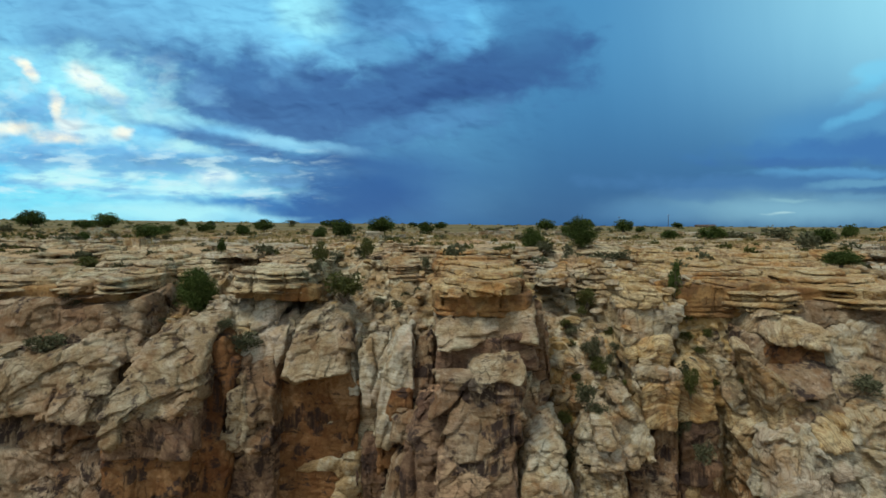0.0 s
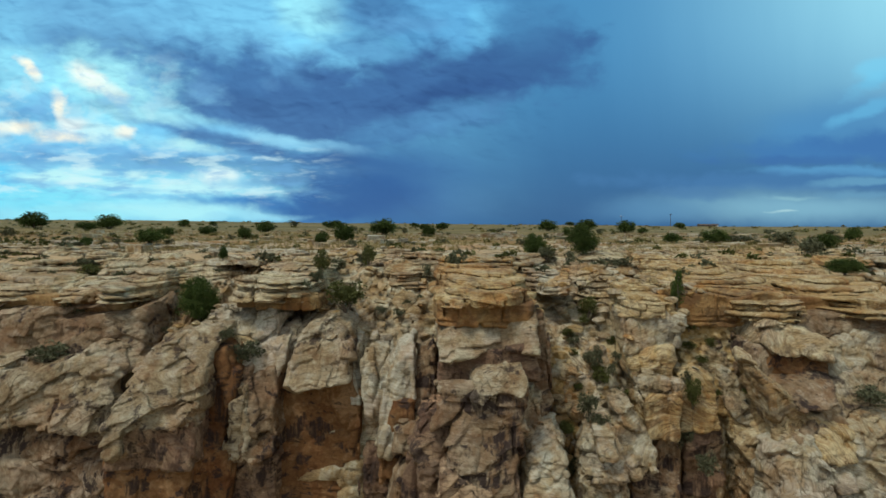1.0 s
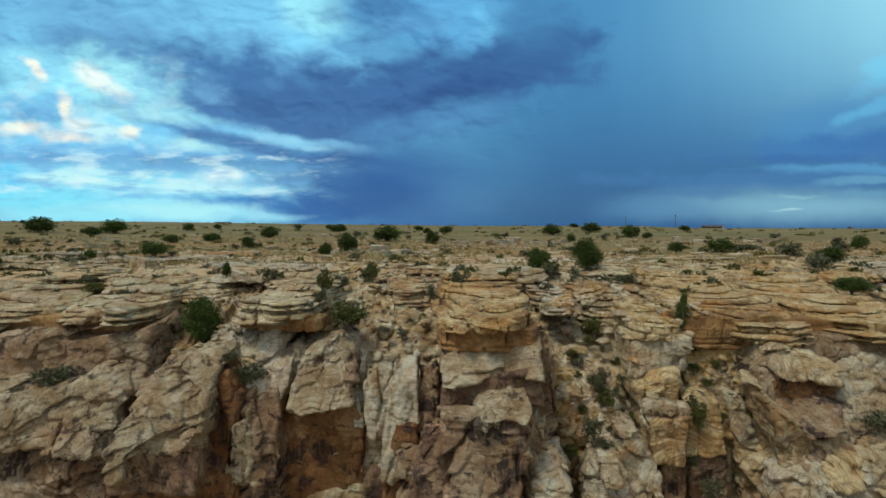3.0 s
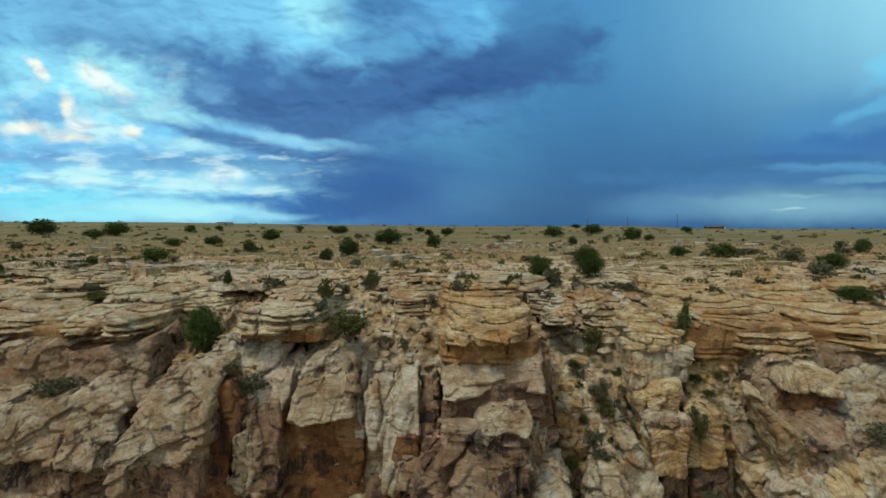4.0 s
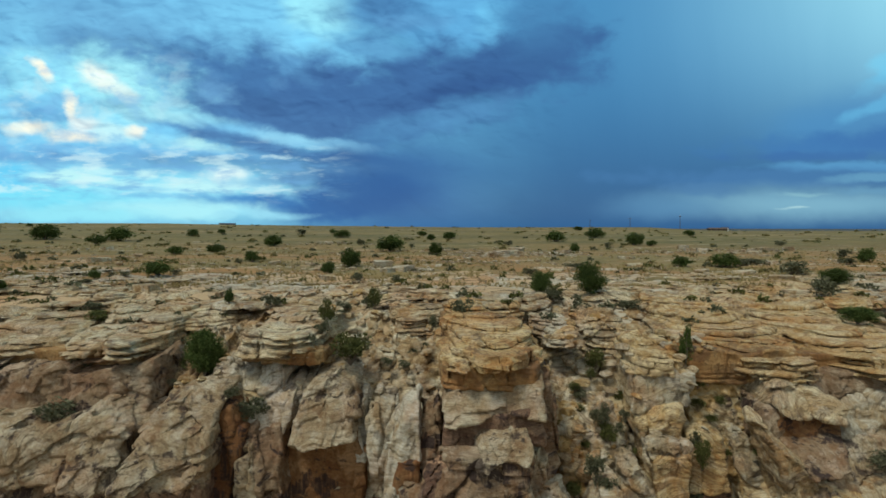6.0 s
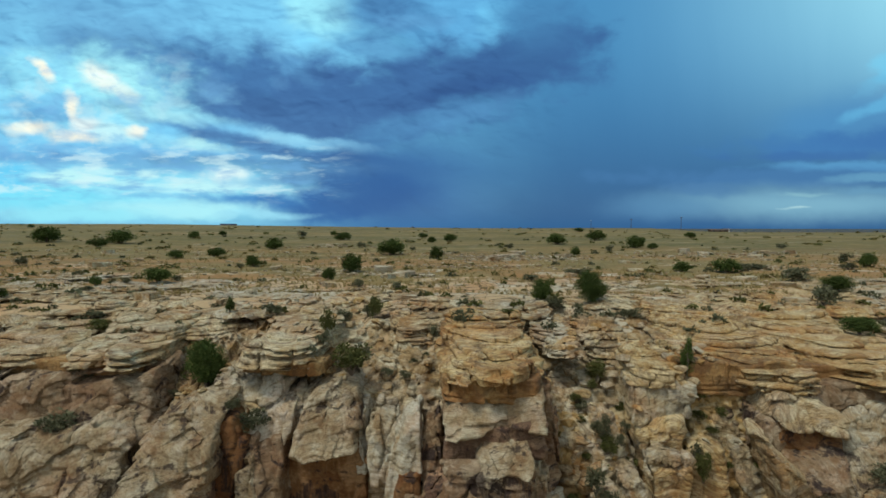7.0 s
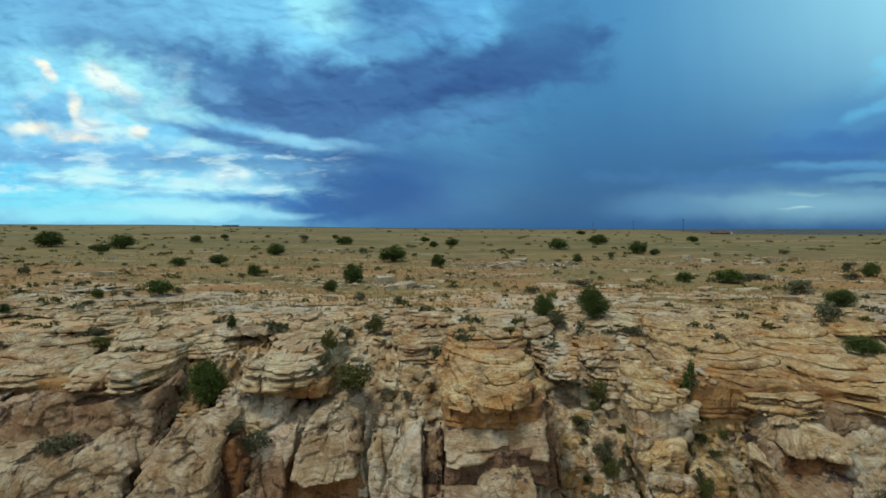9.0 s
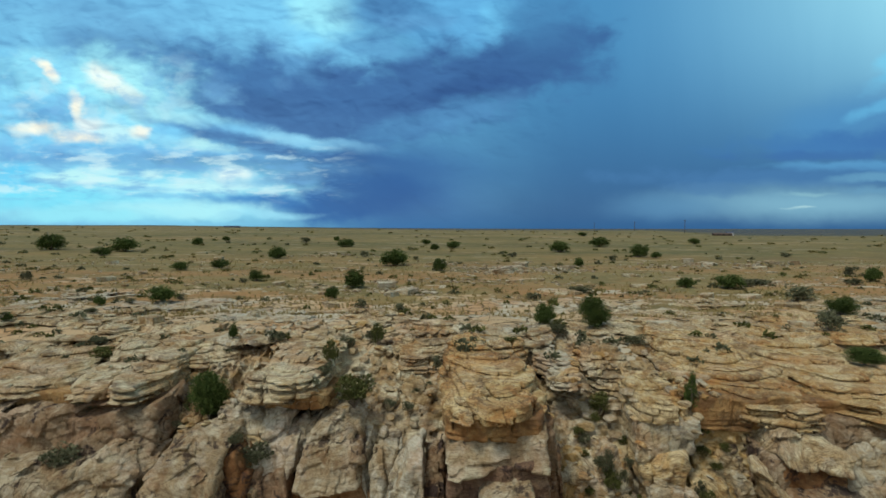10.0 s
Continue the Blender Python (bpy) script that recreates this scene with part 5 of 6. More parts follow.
# ---- fallen blocks in the gullies ----
def boulder(seed, material):
    """An angular broken block about a metre across, its origin at the base."""
    rng = np.random.default_rng(seed)
    bm = bmesh.new()
    for _ in range(15):
        way = rng.normal(size=3)
        way /= np.linalg.norm(way)
        bm.verts.new((0.56 * way[0], 0.50 * way[1], 0.35 + 0.42 * way[2]))
    bmesh.ops.convex_hull(bm, input=bm.verts[:])
    bmesh.ops.delete(bm, geom=[v for v in bm.verts if not v.link_faces], context="VERTS")
    bmesh.ops.bevel(bm, geom=bm.edges[:], offset=0.025, segments=1, affect="EDGES")
    me = bpy.data.meshes.new("boulder")
    bm.to_mesh(me)
    bm.free()
    me.materials.append(material)
    return me


BOULDERS = [boulder(s, stone) for s, stone in ((1, PALE), (2, TAN), (3, GOLD), (4, SCREE), (5, STAINED), (6, TAN))]
rng = np.random.default_rng(8)
fallen = []
for x0, x1, y0, y1, count in ((6.4, 12.6, 34.2, 41.5, 80), (15.6, 18.6, 34.5, 41.0, 36), (-20.5, -15.0, 36.0, 42.0, 36), (-9.5, -1.0, 37.0, 44.0, 20), (10.0, 13.0, 41.0, 47.0, 20), (-11.5, -5.5, 45.0, 56.0, 44)):
    for _ in range(count):
        x, y, s = float(rng.uniform(x0, x1)), float(rng.uniform(y0, y1)), float(rng.uniform(0.35, 1.15))
        fallen.append((x, y, rest(x, y), s))
for n, (x, y, z, s) in enumerate(fallen):
    ob = new("boulder", BOULDERS[n % 6])
    ob.matrix_basis = pose(x, y, z - 0.16 * s, 14 * math.sin(n), 12 * math.cos(2 * n), 61 * n) @ Matrix.Diagonal((s * 1.2, s, s * 0.8, 1))
    size = "large" if s > 0.9 else "small" if s < 0.55 else "broken"
    tagged(ob, size + " angular sandstone boulder fallen into the cliff gully", "boulder", "boulders in the gullies")


# ---- plants ----
def part(name, mesh, parent, label=""):
    ob = new(name, mesh)
    ob.parent = parent
    if label:
        tagged(ob, label)
    return ob


def foliage(name, seed, lobes, leaves, leaf, material, upright=0.0, hollow=0.55):
    """A crown one metre wide and high: leafy sprays in uneven lobes."""
    rng = np.random.default_rng(seed)
    out = rng.normal(size=(lobes, 3))
    out *= (rng.uniform(0.15, 1.0, lobes) ** 0.5 / np.linalg.norm(out, axis=1))[:, None]
    centre = out * np.array((0.34, 0.34, 0.34)) + np.array((0, 0, 0.46))
    centre[:, :2] *= (1.18 - 0.4 * centre[:, 2:])
    reach = rng.uniform(0.11, 0.21, lobes)
    which = rng.integers(0, lobes, leaves)
    way = rng.normal(size=(leaves, 3))
    way /= np.linalg.norm(way, axis=1)[:, None]
    p = centre[which] + way * (reach[which] * rng.uniform(hollow, 1.0, leaves) ** 0.6)[:, None]
    p[:, 2] = np.abs(p[:, 2])
    a = way + rng.normal(0, 0.6, (leaves, 3)) + np.array((0, 0, upright))
    a /= np.linalg.norm(a, axis=1)[:, None]
    b = np.cross(a, rng.normal(size=(leaves, 3)))
    b /= np.linalg.norm(b, axis=1)[:, None]
    s = leaf * rng.uniform(0.6, 1.4, leaves)[:, None]
    corners = np.stack((p - b * s * 0.45, p + a * s * 0.6 - b * s * 0.3, p + a * s * 1.3, p + a * s * 0.5 + b * s * 0.45), 1)
    return mesh_of(name, corners.reshape(-1, 3), np.arange(leaves * 4).reshape(-1, 4), material, smooth=False)


def stems(name, seed, count, height, thick, spread):
    """Tapered, bent stems from one root."""
    rng = np.random.default_rng(seed)
    verts, quads = [], []
    for _ in range(count):
        lean, ang = rng.uniform(0.2, 1.0) * spread, rng.uniform(0, 6.28)
        bend = rng.normal(0, 0.04, 2)
        for ring in range(5):
            t = ring / 4
            r = thick * (1 - 0.8 * t)
            cx, cy = lean * t * math.cos(ang) + bend[0] * math.sin(3 * t), lean * t * math.sin(ang) + bend[1] * math.sin(3 * t)
            for k in range(6):
                verts.append((cx + r * math.cos(k * 1.047), cy + r * math.sin(k * 1.047), t * height - 0.06))
        base = len(verts) - 30
        for ring in range(4):
            for k in range(6):
                a, b = base + ring * 6 + k, base + ring * 6 + (k + 1) % 6
                quads.append((a, b, b + 6, a + 6))
    return mesh_of(name, np.array(verts), np.array(quads), BARK)


NEAR_JUNIPERS = [(foliage("crown", s, 54, 14000, 0.024, JUNIPER, 0.3, 0.15), stems("trunk", s, 5, 0.55, 0.030, 0.16)) for s in (1, 2, 3, 4)]
JUNIPERS = [(foliage("crown", s, 44, 4600, 0.042, JUNIPER, 0.3, 0.15), stems("trunk", s, 5, 0.55, 0.030, 0.16)) for s in (5, 6, 7, 8)]
SAGES = [(foliage("crown", s, 16, 1100, 0.060, SAGE, 0.8, 0.3), stems("stems", s, 8, 0.5, 0.014, 0.34)) for s in (11, 12, 13)]
BRUSHES = [(foliage("crown", s, 16, 1400, 0.055, OLIVE, 0.9, 0.3), stems("stems", s, 8, 0.55, 0.016, 0.32)) for s in (21, 22, 23)]
SPIKES = [(foliage("crown", 31, 20, 2200, 0.045, JUNIPER, 1.2), stems("trunk", 31, 3, 0.8, 0.03, 0.1))]


def plant(name, kinds, x, y, z, wide, high, label, category, group, n):
    """One bush with its crown and its stems."""
    crown, wood = kinds[n % len(kinds)]
    root = new(name)
    part("crown", crown, root)
    part("trunk" if name.startswith("juniper") else "stems", wood, root)
    root.matrix_basis = pose(x, y, z - 0.04 * high, 0, 0, 137.5 * n) @ Matrix.Diagonal((1.12 * wide, 1.12 * wide, 1.08 * high, 1))
    tagged(root, label, category, group)
    return root


PLATEAU_JUNIPERS_WEST = (
    (-127.4, 160.0, 8.8, 6.0), (-100.9, 155.5, 8.5, 4.8), (-96.4, 138.5, 5.2, 2.7), (-95.3, 188.5, 5.0, 2.9), (-100.5, 223.5, 3.9, 2.2), (-55.3, 102.5, 3.6, 1.9),
    (-48.7, 106.0, 3.5, 2.1), (-33.0, 85.0, 2.8, 2.0), (-46.1, 133.0, 5.2, 3.5), (-35.7, 62.5, 3.6, 1.9), (-42.1, 60.5, 1.3, 1.3), (-38.6, 180.5, 6.7, 3.0),
    (-15.0, 76.5, 3.4, 3.2), (-15.6, 65.5, 1.9, 1.9), (-13.6, 114.0, 6.5, 4.0), (-3.1, 102.0, 2.9, 2.7), (-0.8, 179.0, 5.5, 2.7), (-11.6, 199.5, 3.9, 2.2),
)
PLATEAU_JUNIPERS_EAST = (
    (31.8, 158.5, 6.9, 3.8), (50.5, 184.5, 6.9, 4.0), (49.0, 140.0, 5.5, 4.0), (52.2, 136.5, 2.7, 1.8), (26.5, 113.0, 2.5, 2.2), (35.0, 79.5, 2.8, 1.7),
    (41.0, 78.5, 4.3, 2.4), (90.7, 200.0, 4.4, 2.6), (41.3, 56.5, 3.2, 2.0), (13.5, 50.5, 3.2, 3.2), (9.0, 52.0, 2.3, 2.5), (68.2, 86.5, 2.8, 2.7),
    (-20.0, 46.5, 0.9, 1.5), (-6.8, 167.0, 2.9, 2.2), (-51.2, 220.5, 2.9, 2.4), (68.9, 285.5, 5.6, 2.5), (-279.6, 337.0, 4.4, 2.6), (-44.6, 50.5, 1.2, 1.0),
)
PLATEAU_SAGE = (
    (-70.1, 83.0, 2.2, 2.0), (46.7, 81.5, 3.6, 1.2), (42.4, 65.5, 4.0, 2.2), (35.5, 50.0, 2.7, 2.4), (37.3, 53.0, 1.7, 1.2), (-6.2, 57.5, 1.5, 1.1),
    (9.7, 49.5, 2.2, 1.6), (17.5, 72.0, 3.9, 1.4), (-60.4, 205.5, 5.0, 2.7), (-24.4, 137.5, 3.0, 2.1), (15.1, 139.0, 2.7, 1.5), (10.1, 66.5, 2.2, 1.2),
    (47.8, 82.0, 2.7, 1.1), (44.1, 80.0, 2.6, 1.4), (70.9, 95.0, 2.7, 2.1), (62.0, 82.5, 3.1, 1.3), (88.5, 141.5, 3.1, 1.5), (38.5, 128.0, 2.5, 1.7),
    (-38.9, 54.5, 1.8, 0.7), (-38.5, 60.5, 1.3, 0.7), (-35.3, 66.0, 1.4, 0.9), (-5.1, 71.0, 1.2, 0.6), (-34.1, 82.5, 1.4, 0.9), (-10.1, 129.0, 1.7, 1.1),
)
# x, y, height of the foothold, width, height
CLIFF_JUNIPERS = (
    (-18.4, 38.6, -6.2, 3.3, 3.9), (32.1, 41.5, -2.7, 3.0, 1.5), (16.3, 36.2, -4.6, 1.0, 2.9),
)
CLIFF_BRUSH = (
    (-7.4, 38.6, -5.3, 3.4, 2.4), (-30.2, 43.9, -3.4, 2.1, 1.2), (-9.6, 40.3, -2.7, 1.5, 2.1), (-6.8, 46.7, -2.7, 1.5, 2.3), (4.8, 44.1, -1.9, 1.4, 0.7),
    (10.7, 35.2, -9.8, 1.3, 1.4), (8.4, 38.1, -11.1, 1.3, 1.3), (10.8, 38.7, -5.7, 1.8, 1.6), (17.6, 37.2, -8.7, 1.6, 2.8), (16.4, 33.7, -10.8, 1.3, 2.1),
)
CLIFF_SAGE = (
    (-15.7, 46.0, -2.3, 1.9, 1.1), (-27.1, 37.5, -5.7, 1.7, 1.2), (-26.9, 34.8, -8.4, 2.6, 1.5), (-13.6, 35.6, -8.5, 2.6, 1.7), (-20.9, 38.7, -7.5, 1.9, 1.0),
    (-1.4, 40.3, -3.1, 0.9, 1.3), (11.5, 46.1, -3.1, 2.2, 1.9), (16.4, 47.4, -2.7, 2.0, 1.2), (-4.8, 39.2, -5.7, 1.1, 0.7), (-10.2, 37.6, -3.7, 1.1, 0.9),
    (10.4, 35.7, -8.8, 1.4, 1.7), (9.3, 33.0, -11.4, 1.4, 2.0), (10.0, 32.6, -11.9, 1.2, 1.2), (9.4, 37.5, -7.6, 1.0, 0.9), (11.6, 35.2, -9.2, 0.8, 1.0),
    (16.2, 34.4, -9.9, 1.1, 1.6), (16.2, 34.1, -13.6, 1.1, 1.8), (16.9, 32.7, -14.9, 1.5, 1.6), (20.6, 37.5, -8.8, 1.1, 1.1),
)
GULLY_SAGE = (
    (-3.5, 39.3, -5.9, 1.0, 0.7), (-5.1, 36.5, -9.3, 0.8, 1.0), (-8.9, 38.2, -6.2, 1.2, 0.8), (-13.0, 37.9, -8.7, 1.3, 0.9), (-14.7, 34.6, -6.7, 1.1, 0.8),
    (26.6, 32.0, -10.0, 2.2, 1.4), (6.0, 34.1, -10.8, 1.4, 1.2), (8.6, 34.3, -15.9, 1.5, 2.1), (12.1, 45.2, -3.8, 2.1, 1.5), (10.1, 43.0, -5.5, 1.2, 0.8),
    (11.9, 35.4, -8.3, 0.8, 0.8), (-32.5, 46.5, -2.7, 1.9, 0.9), (-9.7, 39.1, -3.3, 1.2, 1.1), (-9.6, 46.7, -3.1, 1.6, 1.4), (-7.7, 47.7, -2.6, 1.3, 1.3),
    (-11.0, 60.3, -1.5, 1.6, 1.1), (-11.8, 37.5, -5.6, 1.0, 0.6), (-3.0, 41.5, -5.4, 1.0, 0.6),
)
GULLY_BRUSH = (
    (9.0, 37.6, -7.0, 0.9, 0.7), (9.3, 36.9, -8.3, 0.8, 0.6), (10.7, 36.2, -9.4, 1.2, 1.0), (12.3, 35.3, -10.9, 1.1, 0.9), (11.2, 35.8, -10.0, 0.9, 0.7),
    (9.3, 35.6, -10.4, 0.8, 0.7), (7.9, 35.0, -11.3, 0.9, 0.9), (12.1, 37.3, -7.6, 0.8, 0.8), (10.2, 34.9, -11.4, 1.2, 1.2), (7.7, 36.3, -9.2, 0.7, 0.6),
    (10.3, 38.0, -6.2, 0.9, 0.8), (8.2, 33.9, -12.9, 1.3, 1.1), (17.0, 35.7, -7.6, 1.0, 0.8), (17.7, 35.4, -8.4, 0.9, 0.7), (17.0, 35.1, -9.3, 1.1, 0.9),
    (18.5, 35.8, -7.4, 0.8, 0.8), (17.2, 36.2, -6.3, 0.9, 0.9), (18.4, 34.6, -10.6, 0.8, 0.8), (20.5, 33.9, -8.6, 0.9, 0.9), (20.2, 33.9, -10.1, 0.9, 0.7),
)
spots = [(*p, rest(p[0], p[1])) for p in PLATEAU_JUNIPERS_WEST + PLATEAU_JUNIPERS_EAST]
sage_spots = [(*p, rest(p[0], p[1])) for p in PLATEAU_SAGE]
for n, (x, y, w, h, z) in enumerate(spots):
    size = "tall" if h > 3 else "low" if h < 1.6 else "rounded"
    plant("juniper_bush", NEAR_JUNIPERS if y < 57 and w > 2 else JUNIPERS, x, y, z, w, h, size + " dark green juniper bush on the dry plateau", "bush", "junipers on the plateau", n)
for n, (x, y, w, h, z) in enumerate(sage_spots):
    plant("sagebrush", SAGES, x, y, z, w, h, "low grey-green sagebrush among slabs and grass", "shrub", "sagebrush on the plateau", n)
for n, (x, y, z, w, h) in enumerate(CLIFF_JUNIPERS):
    label = "narrow upright green juniper in a rock gully" if n == 2 else "bushy dark green juniper rooted on a cliff ledge"
    plant("juniper_bush", SPIKES if n == 2 else NEAR_JUNIPERS, x, y, z, w, h, label, "bush", "junipers on the cliff", n)
for n, (x, y, z, w, h) in enumerate(CLIFF_BRUSH + GULLY_BRUSH):
    plant("brush", BRUSHES, x, y, z, w, h, "olive green brush growing from a rock bench", "shrub", "brush on the cliff", n)
for n, (x, y, z, w, h) in enumerate(CLIFF_SAGE + GULLY_SAGE):
    plant("sagebrush", SAGES, x, y, z, w, h, "grey-green sagebrush in a crack of the cliff", "shrub", "sagebrush on the cliff", n)


# ---- uncounted small growth and stones ----
def strewn(name, count, zone, build, material, label, category, seed, thin=None):
    """Many small pieces in one object; zone: x and y from-to, crowding towards the rim."""
    rng = np.random.default_rng(seed)
    x0, x1, y0, y1 = zone
    t = rng.random(count * 3) ** 1.8
    y = y0 + (y1 - y0) * t
    x = rng.uniform(-1, 1, count * 3) * (y * 0.95 + 6)
    ok = (x > x0) & (x < x1)
    patch = cloud(x, y, y * 0, 9.0, 50 + seed) + 0.5 * cloud(x, y, y * 0, 3.0, 51 + seed)
    ok &= patch > rng.uniform(-0.5, 0.7, len(x))
    x, y = x[ok][:count], y[ok][:count]
    verts, quads = [], []
    total = 0
    for n, (px, py) in enumerate(zip(x, y)):
        z = rest(float(px), float(py)) if py < 56 else float(land(px, py))
        v, q = build(rng, float(px), float(py), z)
        verts.append(v), quads.append(q + total)
        total += len(v)
    ob = new(name, mesh_of(name, np.concatenate(verts), np.concatenate(quads), material, smooth=False))
    return tagged(ob, label, category, kind="stuff")


def tussock(rng, x, y, z):
    k = 9
    ang, r = rng.uniform(0, 6.28, k), rng.uniform(0.02, 0.16, k)
    base = np.stack((x + r * np.cos(ang), y + r * np.sin(ang), np.full(k, z - 0.03)), 1)
    tip = base + np.stack((rng.normal(0, 0.10, k), rng.normal(0, 0.10, k), rng.uniform(0.15, 0.42, k)), 1)
    side = np.stack((np.cos(ang + 1.5), np.sin(ang + 1.5), ang * 0), 1) * 0.035
    return np.stack((base - side, base + side, tip + side * 0.4, tip - side * 0.4), 1).reshape(-1, 3), np.arange(4 * k).reshape(-1, 4)


def scrub(rng, x, y, z):
    k, s = 46, rng.uniform(0.22, 0.60) * (1 + y / 220)
    way = rng.normal(size=(k, 3))
    way /= np.linalg.norm(way, axis=1)[:, None]
    way[:, 2] = np.abs(way[:, 2])
    p = np.array((x, y, z)) + way * np.array((s, s, 0.75 * s)) * rng.uniform(0.3, 1.0, (k, 1))
    b = rng.normal(size=(k, 3)) * s * 0.13
    a = way * s * 0.30
    return np.stack((p - b, p + a - b, p + a + b, p + b), 1).reshape(-1, 3), np.arange(4 * k).reshape(-1, 4)


def tuft_of_scrub(rng, x, y, z):
    k, s = 16, rng.uniform(0.2, 0.8) ** 1.5 * (1 + y / 300)
    way = rng.normal(size=(k, 3))
    way /= np.linalg.norm(way, axis=1)[:, None]
    way[:, 2] = np.abs(way[:, 2])
    p = np.array((x, y, z)) + way * np.array((s, s, 0.38 * s)) * rng.uniform(0.2, 1.0, (k, 1))
    b = rng.normal(size=(k, 3)) * s * 0.24
    a = way * s * 0.36
    return np.stack((p - b, p + a - b, p + a + b, p + b), 1).reshape(-1, 3), np.arange(4 * k).reshape(-1, 4)


CUBE = np.array([(a, b, c) for a in (-1, 1) for b in (-1, 1) for c in (-1, 1)], float)
SIDES = np.array(((0, 1, 3, 2), (4, 6, 7, 5), (0, 4, 5, 1), (2, 3, 7, 6), (0, 2, 6, 4), (1, 5, 7, 3)))


def pebble(rng, x, y, z):
    s = rng.uniform(0.07, 0.26) * (1 + 2.0 * (rng.random() < 0.06)) * (1 + y / 150)
    v = CUBE * rng.uniform(0.5, 1.0, (8, 3)) * np.array((s * rng.uniform(0.8, 1.7), s, s * rng.uniform(0.4, 0.8)))
    c = rng.uniform(0, 3)
    v = np.stack((v[:, 0] * math.cos(c) - v[:, 1] * math.sin(c), v[:, 0] * math.sin(c) + v[:, 1] * math.cos(c), v[:, 2]), 1)
    return v + np.array((x, y, z)), SIDES


strewn("grass_tussocks", 4200, (-110, 110, 55, 130), tussock, STRAW, "straw-yellow dry grass tussocks on the plateau", "grass", 1)
strewn("low_scrub", 170, (-240, 240, 47, 260), scrub, OLIVE, "small olive scrub dotted over the plain", "scrub", 2)
strewn("far_scrub", 480, (-420, 420, 70, 430), tuft_of_scrub, DRY, "low olive and straw scrub far over the plain", "scrub", 5)
strewn("grey_scrub", 170, (-200, 200, 42, 200), scrub, SAGE, "small grey scrub dotted over rock and plain", "scrub", 3)
strewn("loose_stones", 1500, (-120, 120, 50, 130), pebble, MIXED, "pale broken sandstone pieces lying on the ground", "stones", 4)


def stone_patch(name, x, y, wide, deep, count, seed):
    """Pale broken rock that crops out of the plain."""
    rng = np.random.default_rng(seed)
    verts, quads = [], []
    for n in range(count):
        px, py = x + rng.normal(0, wide), y + rng.normal(0, deep)
        v, q = pebble(rng, 0.0, 0.0, 0.0)
        verts.append(v * rng.uniform(1.1, 2.3) + np.array((px, py, float(land(px, py)) + 0.05)))
        quads.append(q + 8 * n)
    ob = new(name, mesh_of(name, np.concatenate(verts), np.concatenate(quads), PALE, smooth=False))
    return tagged(ob, "patch of pale broken sandstone cropping out of dry grass", "stones", kind="stuff")


for n, (x, y, wide, deep, count) in enumerate(((8, 104, 5, 4, 220), (20, 104, 3.5, 4, 120), (-8, 74, 6, 2, 80), (4, 84, 8, 2, 90), (46, 112, 9, 3, 70), (-34, 140, 8, 3, 60), (64, 120, 8, 3, 60), (-2, 112, 3, 3, 30))):
    stone_patch("rock_outcrop", x, y, wide, deep, count, 300 + n)


# ---- far off on the plain: poles and farm buildings ----
def box(bm, x0, x1, y0, y1, z0, z1):
    v = [bm.verts.new((x, y, z)) for x in (x0, x1) for y in (y0, y1) for z in (z0, z1)]
    for f in ((0, 1, 3, 2), (4, 6, 7, 5), (0, 4, 5, 1), (2, 3, 7, 6), (0, 2, 6, 4), (1, 5, 7, 3)):
        bm.faces.new([v[i] for i in f])


def solid(name, bm, material):
    bmesh.ops.recalc_face_normals(bm, faces=bm.faces)
    me = bpy.data.meshes.new(name)
    bm.to_mesh(me)
    bm.free()
    me.materials.append(material)
    return me


def paint(name, a, c, rough=0.7, metal=0.0):
    m, n, b = surface(name, rough)
    at = n.add("ShaderNodeTexCoord").outputs["Object"]
    n.put(b.inputs["Base Color"], n.mix(n.span(n.noise(at, 1.2, 6.0, 0.6), 0.35, 0.65), a, c))
    b.inputs["Metallic"].default_value = metal
    return m


POLE = paint("weathered_pole_wood", (0.06, 0.05, 0.04), (0.11, 0.09, 0.07))
WHITE = paint("white_siding", (0.70, 0.70, 0.68), (0.80, 0.80, 0.78))
RED = paint("red_brown_boards", (0.085, 0.062, 0.05), (0.12, 0.085, 0.065))
SLATE = paint("dark_metal_roof", (0.05, 0.07, 0.11), (0.08, 0.10, 0.15), 0.5)
GLASS = paint("dark_window", (0.02, 0.025, 0.03), (0.03, 0.035, 0.04), 0.15)


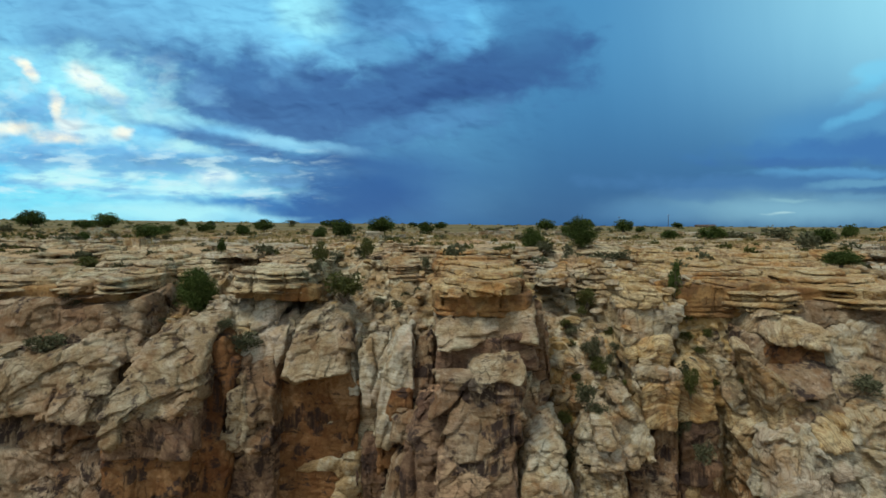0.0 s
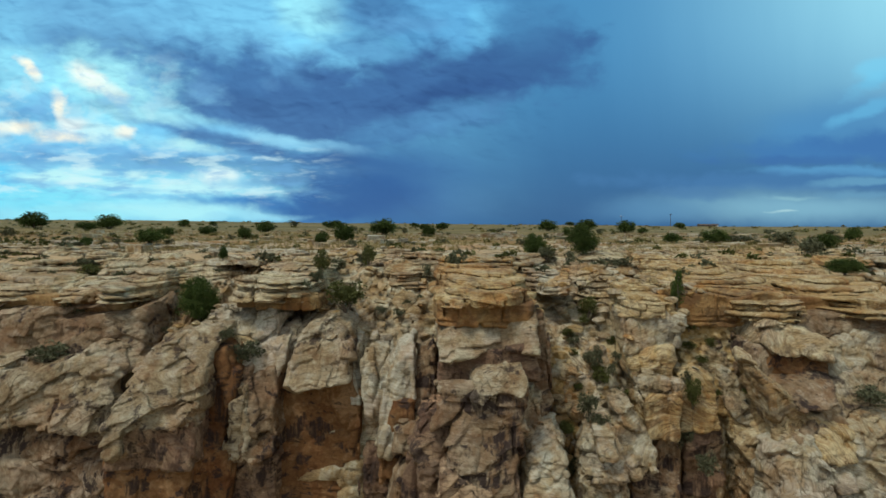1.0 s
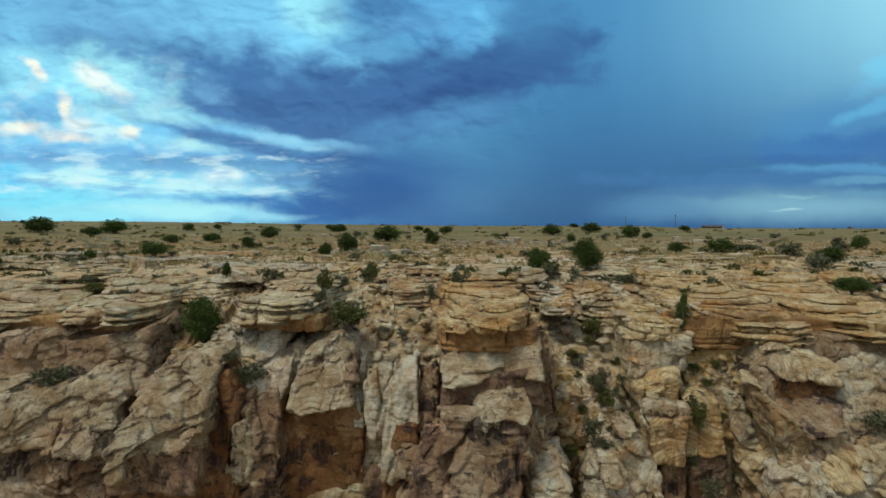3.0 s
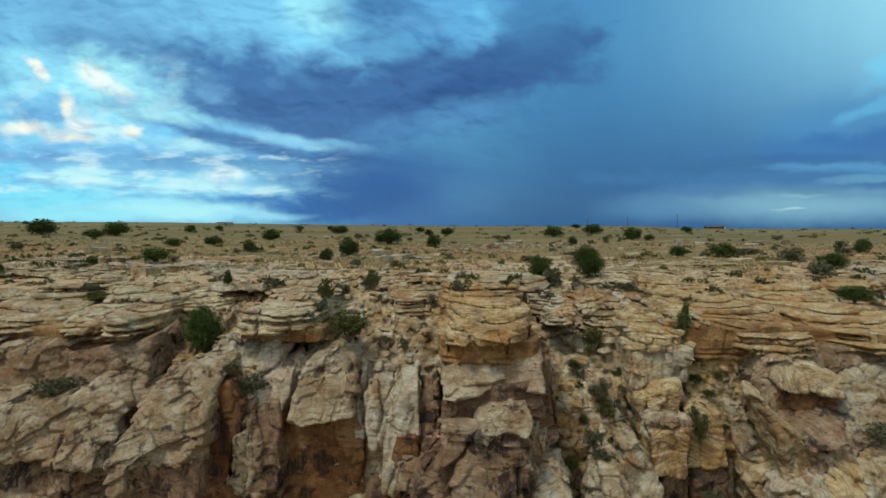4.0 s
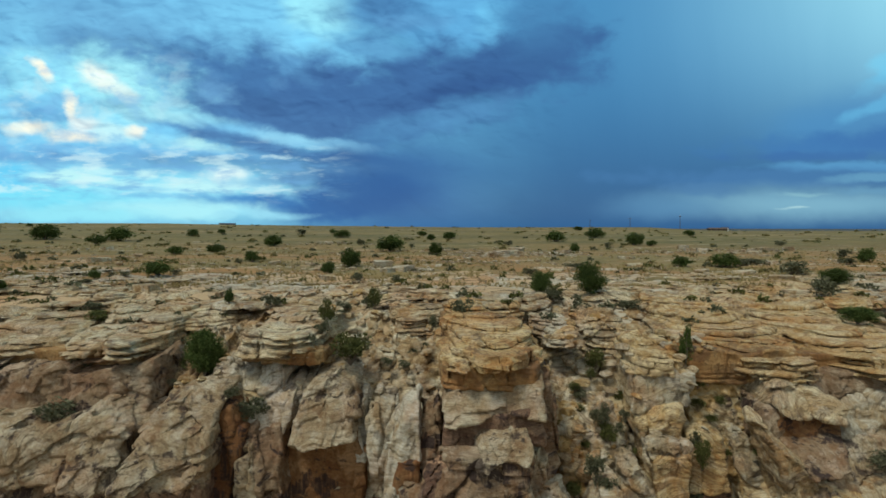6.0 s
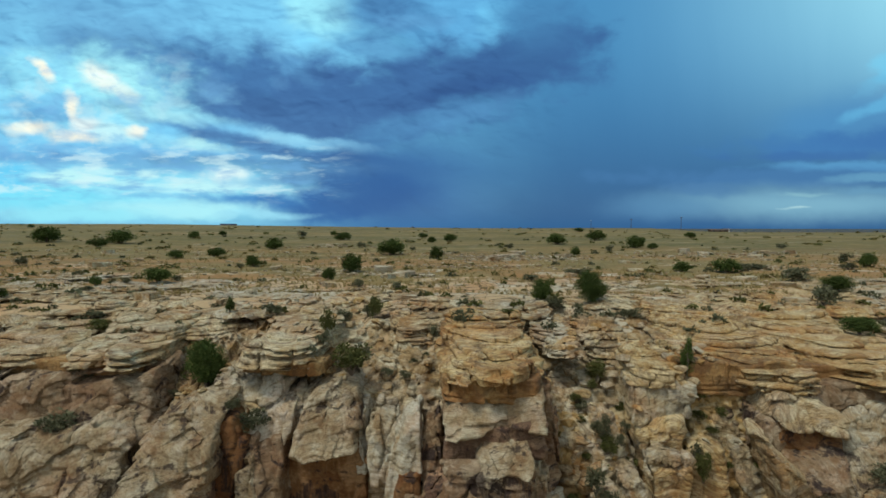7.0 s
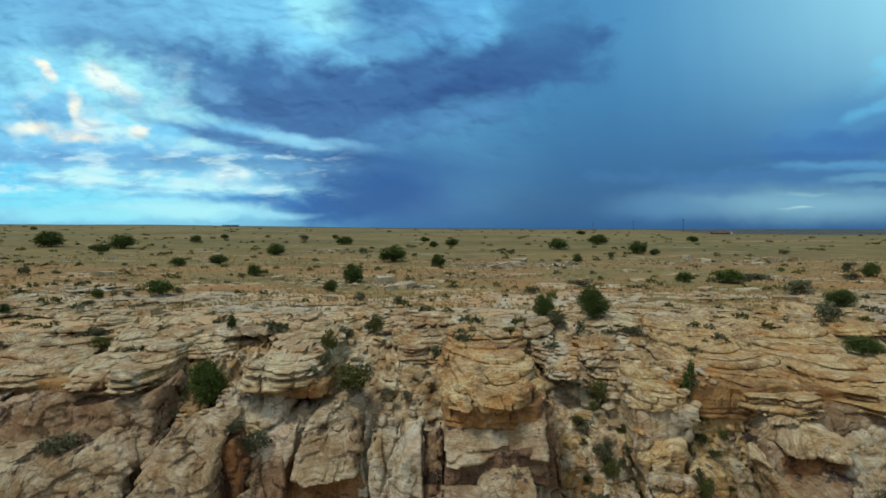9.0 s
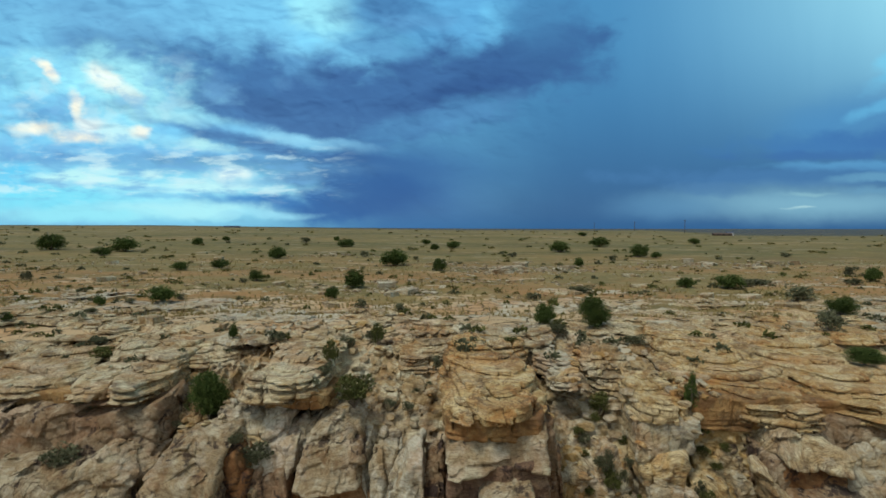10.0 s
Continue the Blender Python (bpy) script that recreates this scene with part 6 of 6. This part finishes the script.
def utility_pole(x, y, high, turn):
    root = new("utility_pole")
    bm = bmesh.new()
    bmesh.ops.create_cone(bm, cap_ends=True, segments=10, radius1=0.24, radius2=0.16, depth=high + 0.6, matrix=pose(0, 0, high / 2 - 0.3))
    part("pole", solid("pole", bm, POLE), root)
    bm = bmesh.new()
    box(bm, -1.3, 1.3, -0.09, 0.09, high - 0.75, high - 0.55)
    part("crossarm", solid("crossarm", bm, POLE), root)
    for k in (-1.1, 0.0, 1.1):
        bm = bmesh.new()
        bmesh.ops.create_cone(bm, cap_ends=True, segments=8, radius1=0.07, radius2=0.05, depth=0.22, matrix=pose(k, 0, high - 0.45 if k else high + 0.1))
        part("insulator", solid("insulator", bm, WHITE), root)
    root.matrix_basis = pose(x, y, float(land(x, y)), 0, 0, turn)
    return tagged(root, "weathered wooden utility pole on the far plain", "utility pole", "utility poles")


def farm_building(x, y, long, deep, high, walls, roofing, turn, label):
    root = new("farm_building")
    bm = bmesh.new()
    box(bm, -long / 2, long / 2, -deep / 2, deep / 2, -0.6, high)
    part("wall", solid("wall", bm, walls), root)
    bm = bmesh.new()
    e, r = 0.4, high + 0.28 * deep
    v = [bm.verts.new(c) for c in ((-long / 2 - e, -deep / 2 - e, high), (long / 2 + e, -deep / 2 - e, high), (long / 2 + e, deep / 2 + e, high), (-long / 2 - e, deep / 2 + e, high), (-long / 2 - e, 0, r), (long / 2 + e, 0, r))]
    for f in ((0, 1, 5, 4), (2, 3, 4, 5), (0, 4, 3), (1, 2, 5), (0, 3, 2, 1)):
        bm.faces.new([v[i] for i in f])
    part("roof", solid("roof", bm, roofing), root)
    for k in range(3):
        bm = bmesh.new()
        c = -long / 3 + k * long / 3
        box(bm, c - 0.6, c + 0.6, -deep / 2 - 0.05, -deep / 2 + 0.02, 0.9, high - 0.5)
        part("window", solid("window", bm, GLASS), root)
    root.matrix_basis = pose(x, y, float(land(x, y)), 0, 0, turn)
    return tagged(root, label, "building", "farm buildings")


utility_pole(177, 406, 10.5, 20)
utility_pole(150, 440, 8.0, 20)
utility_pole(148, 560, 8.5, 20)
farm_building(158, 312, 11, 3, 0.9, RED, RED, 8, "low brown farm shed far across the plain")
farm_building(172, 330, 3.5, 2.5, 1.5, WHITE, SLATE, 0, "small white farm house far across the plain")
farm_building(-266, 606, 18, 4, 1.0, SLATE, SLATE, 25, "long dark low barn near the horizon")
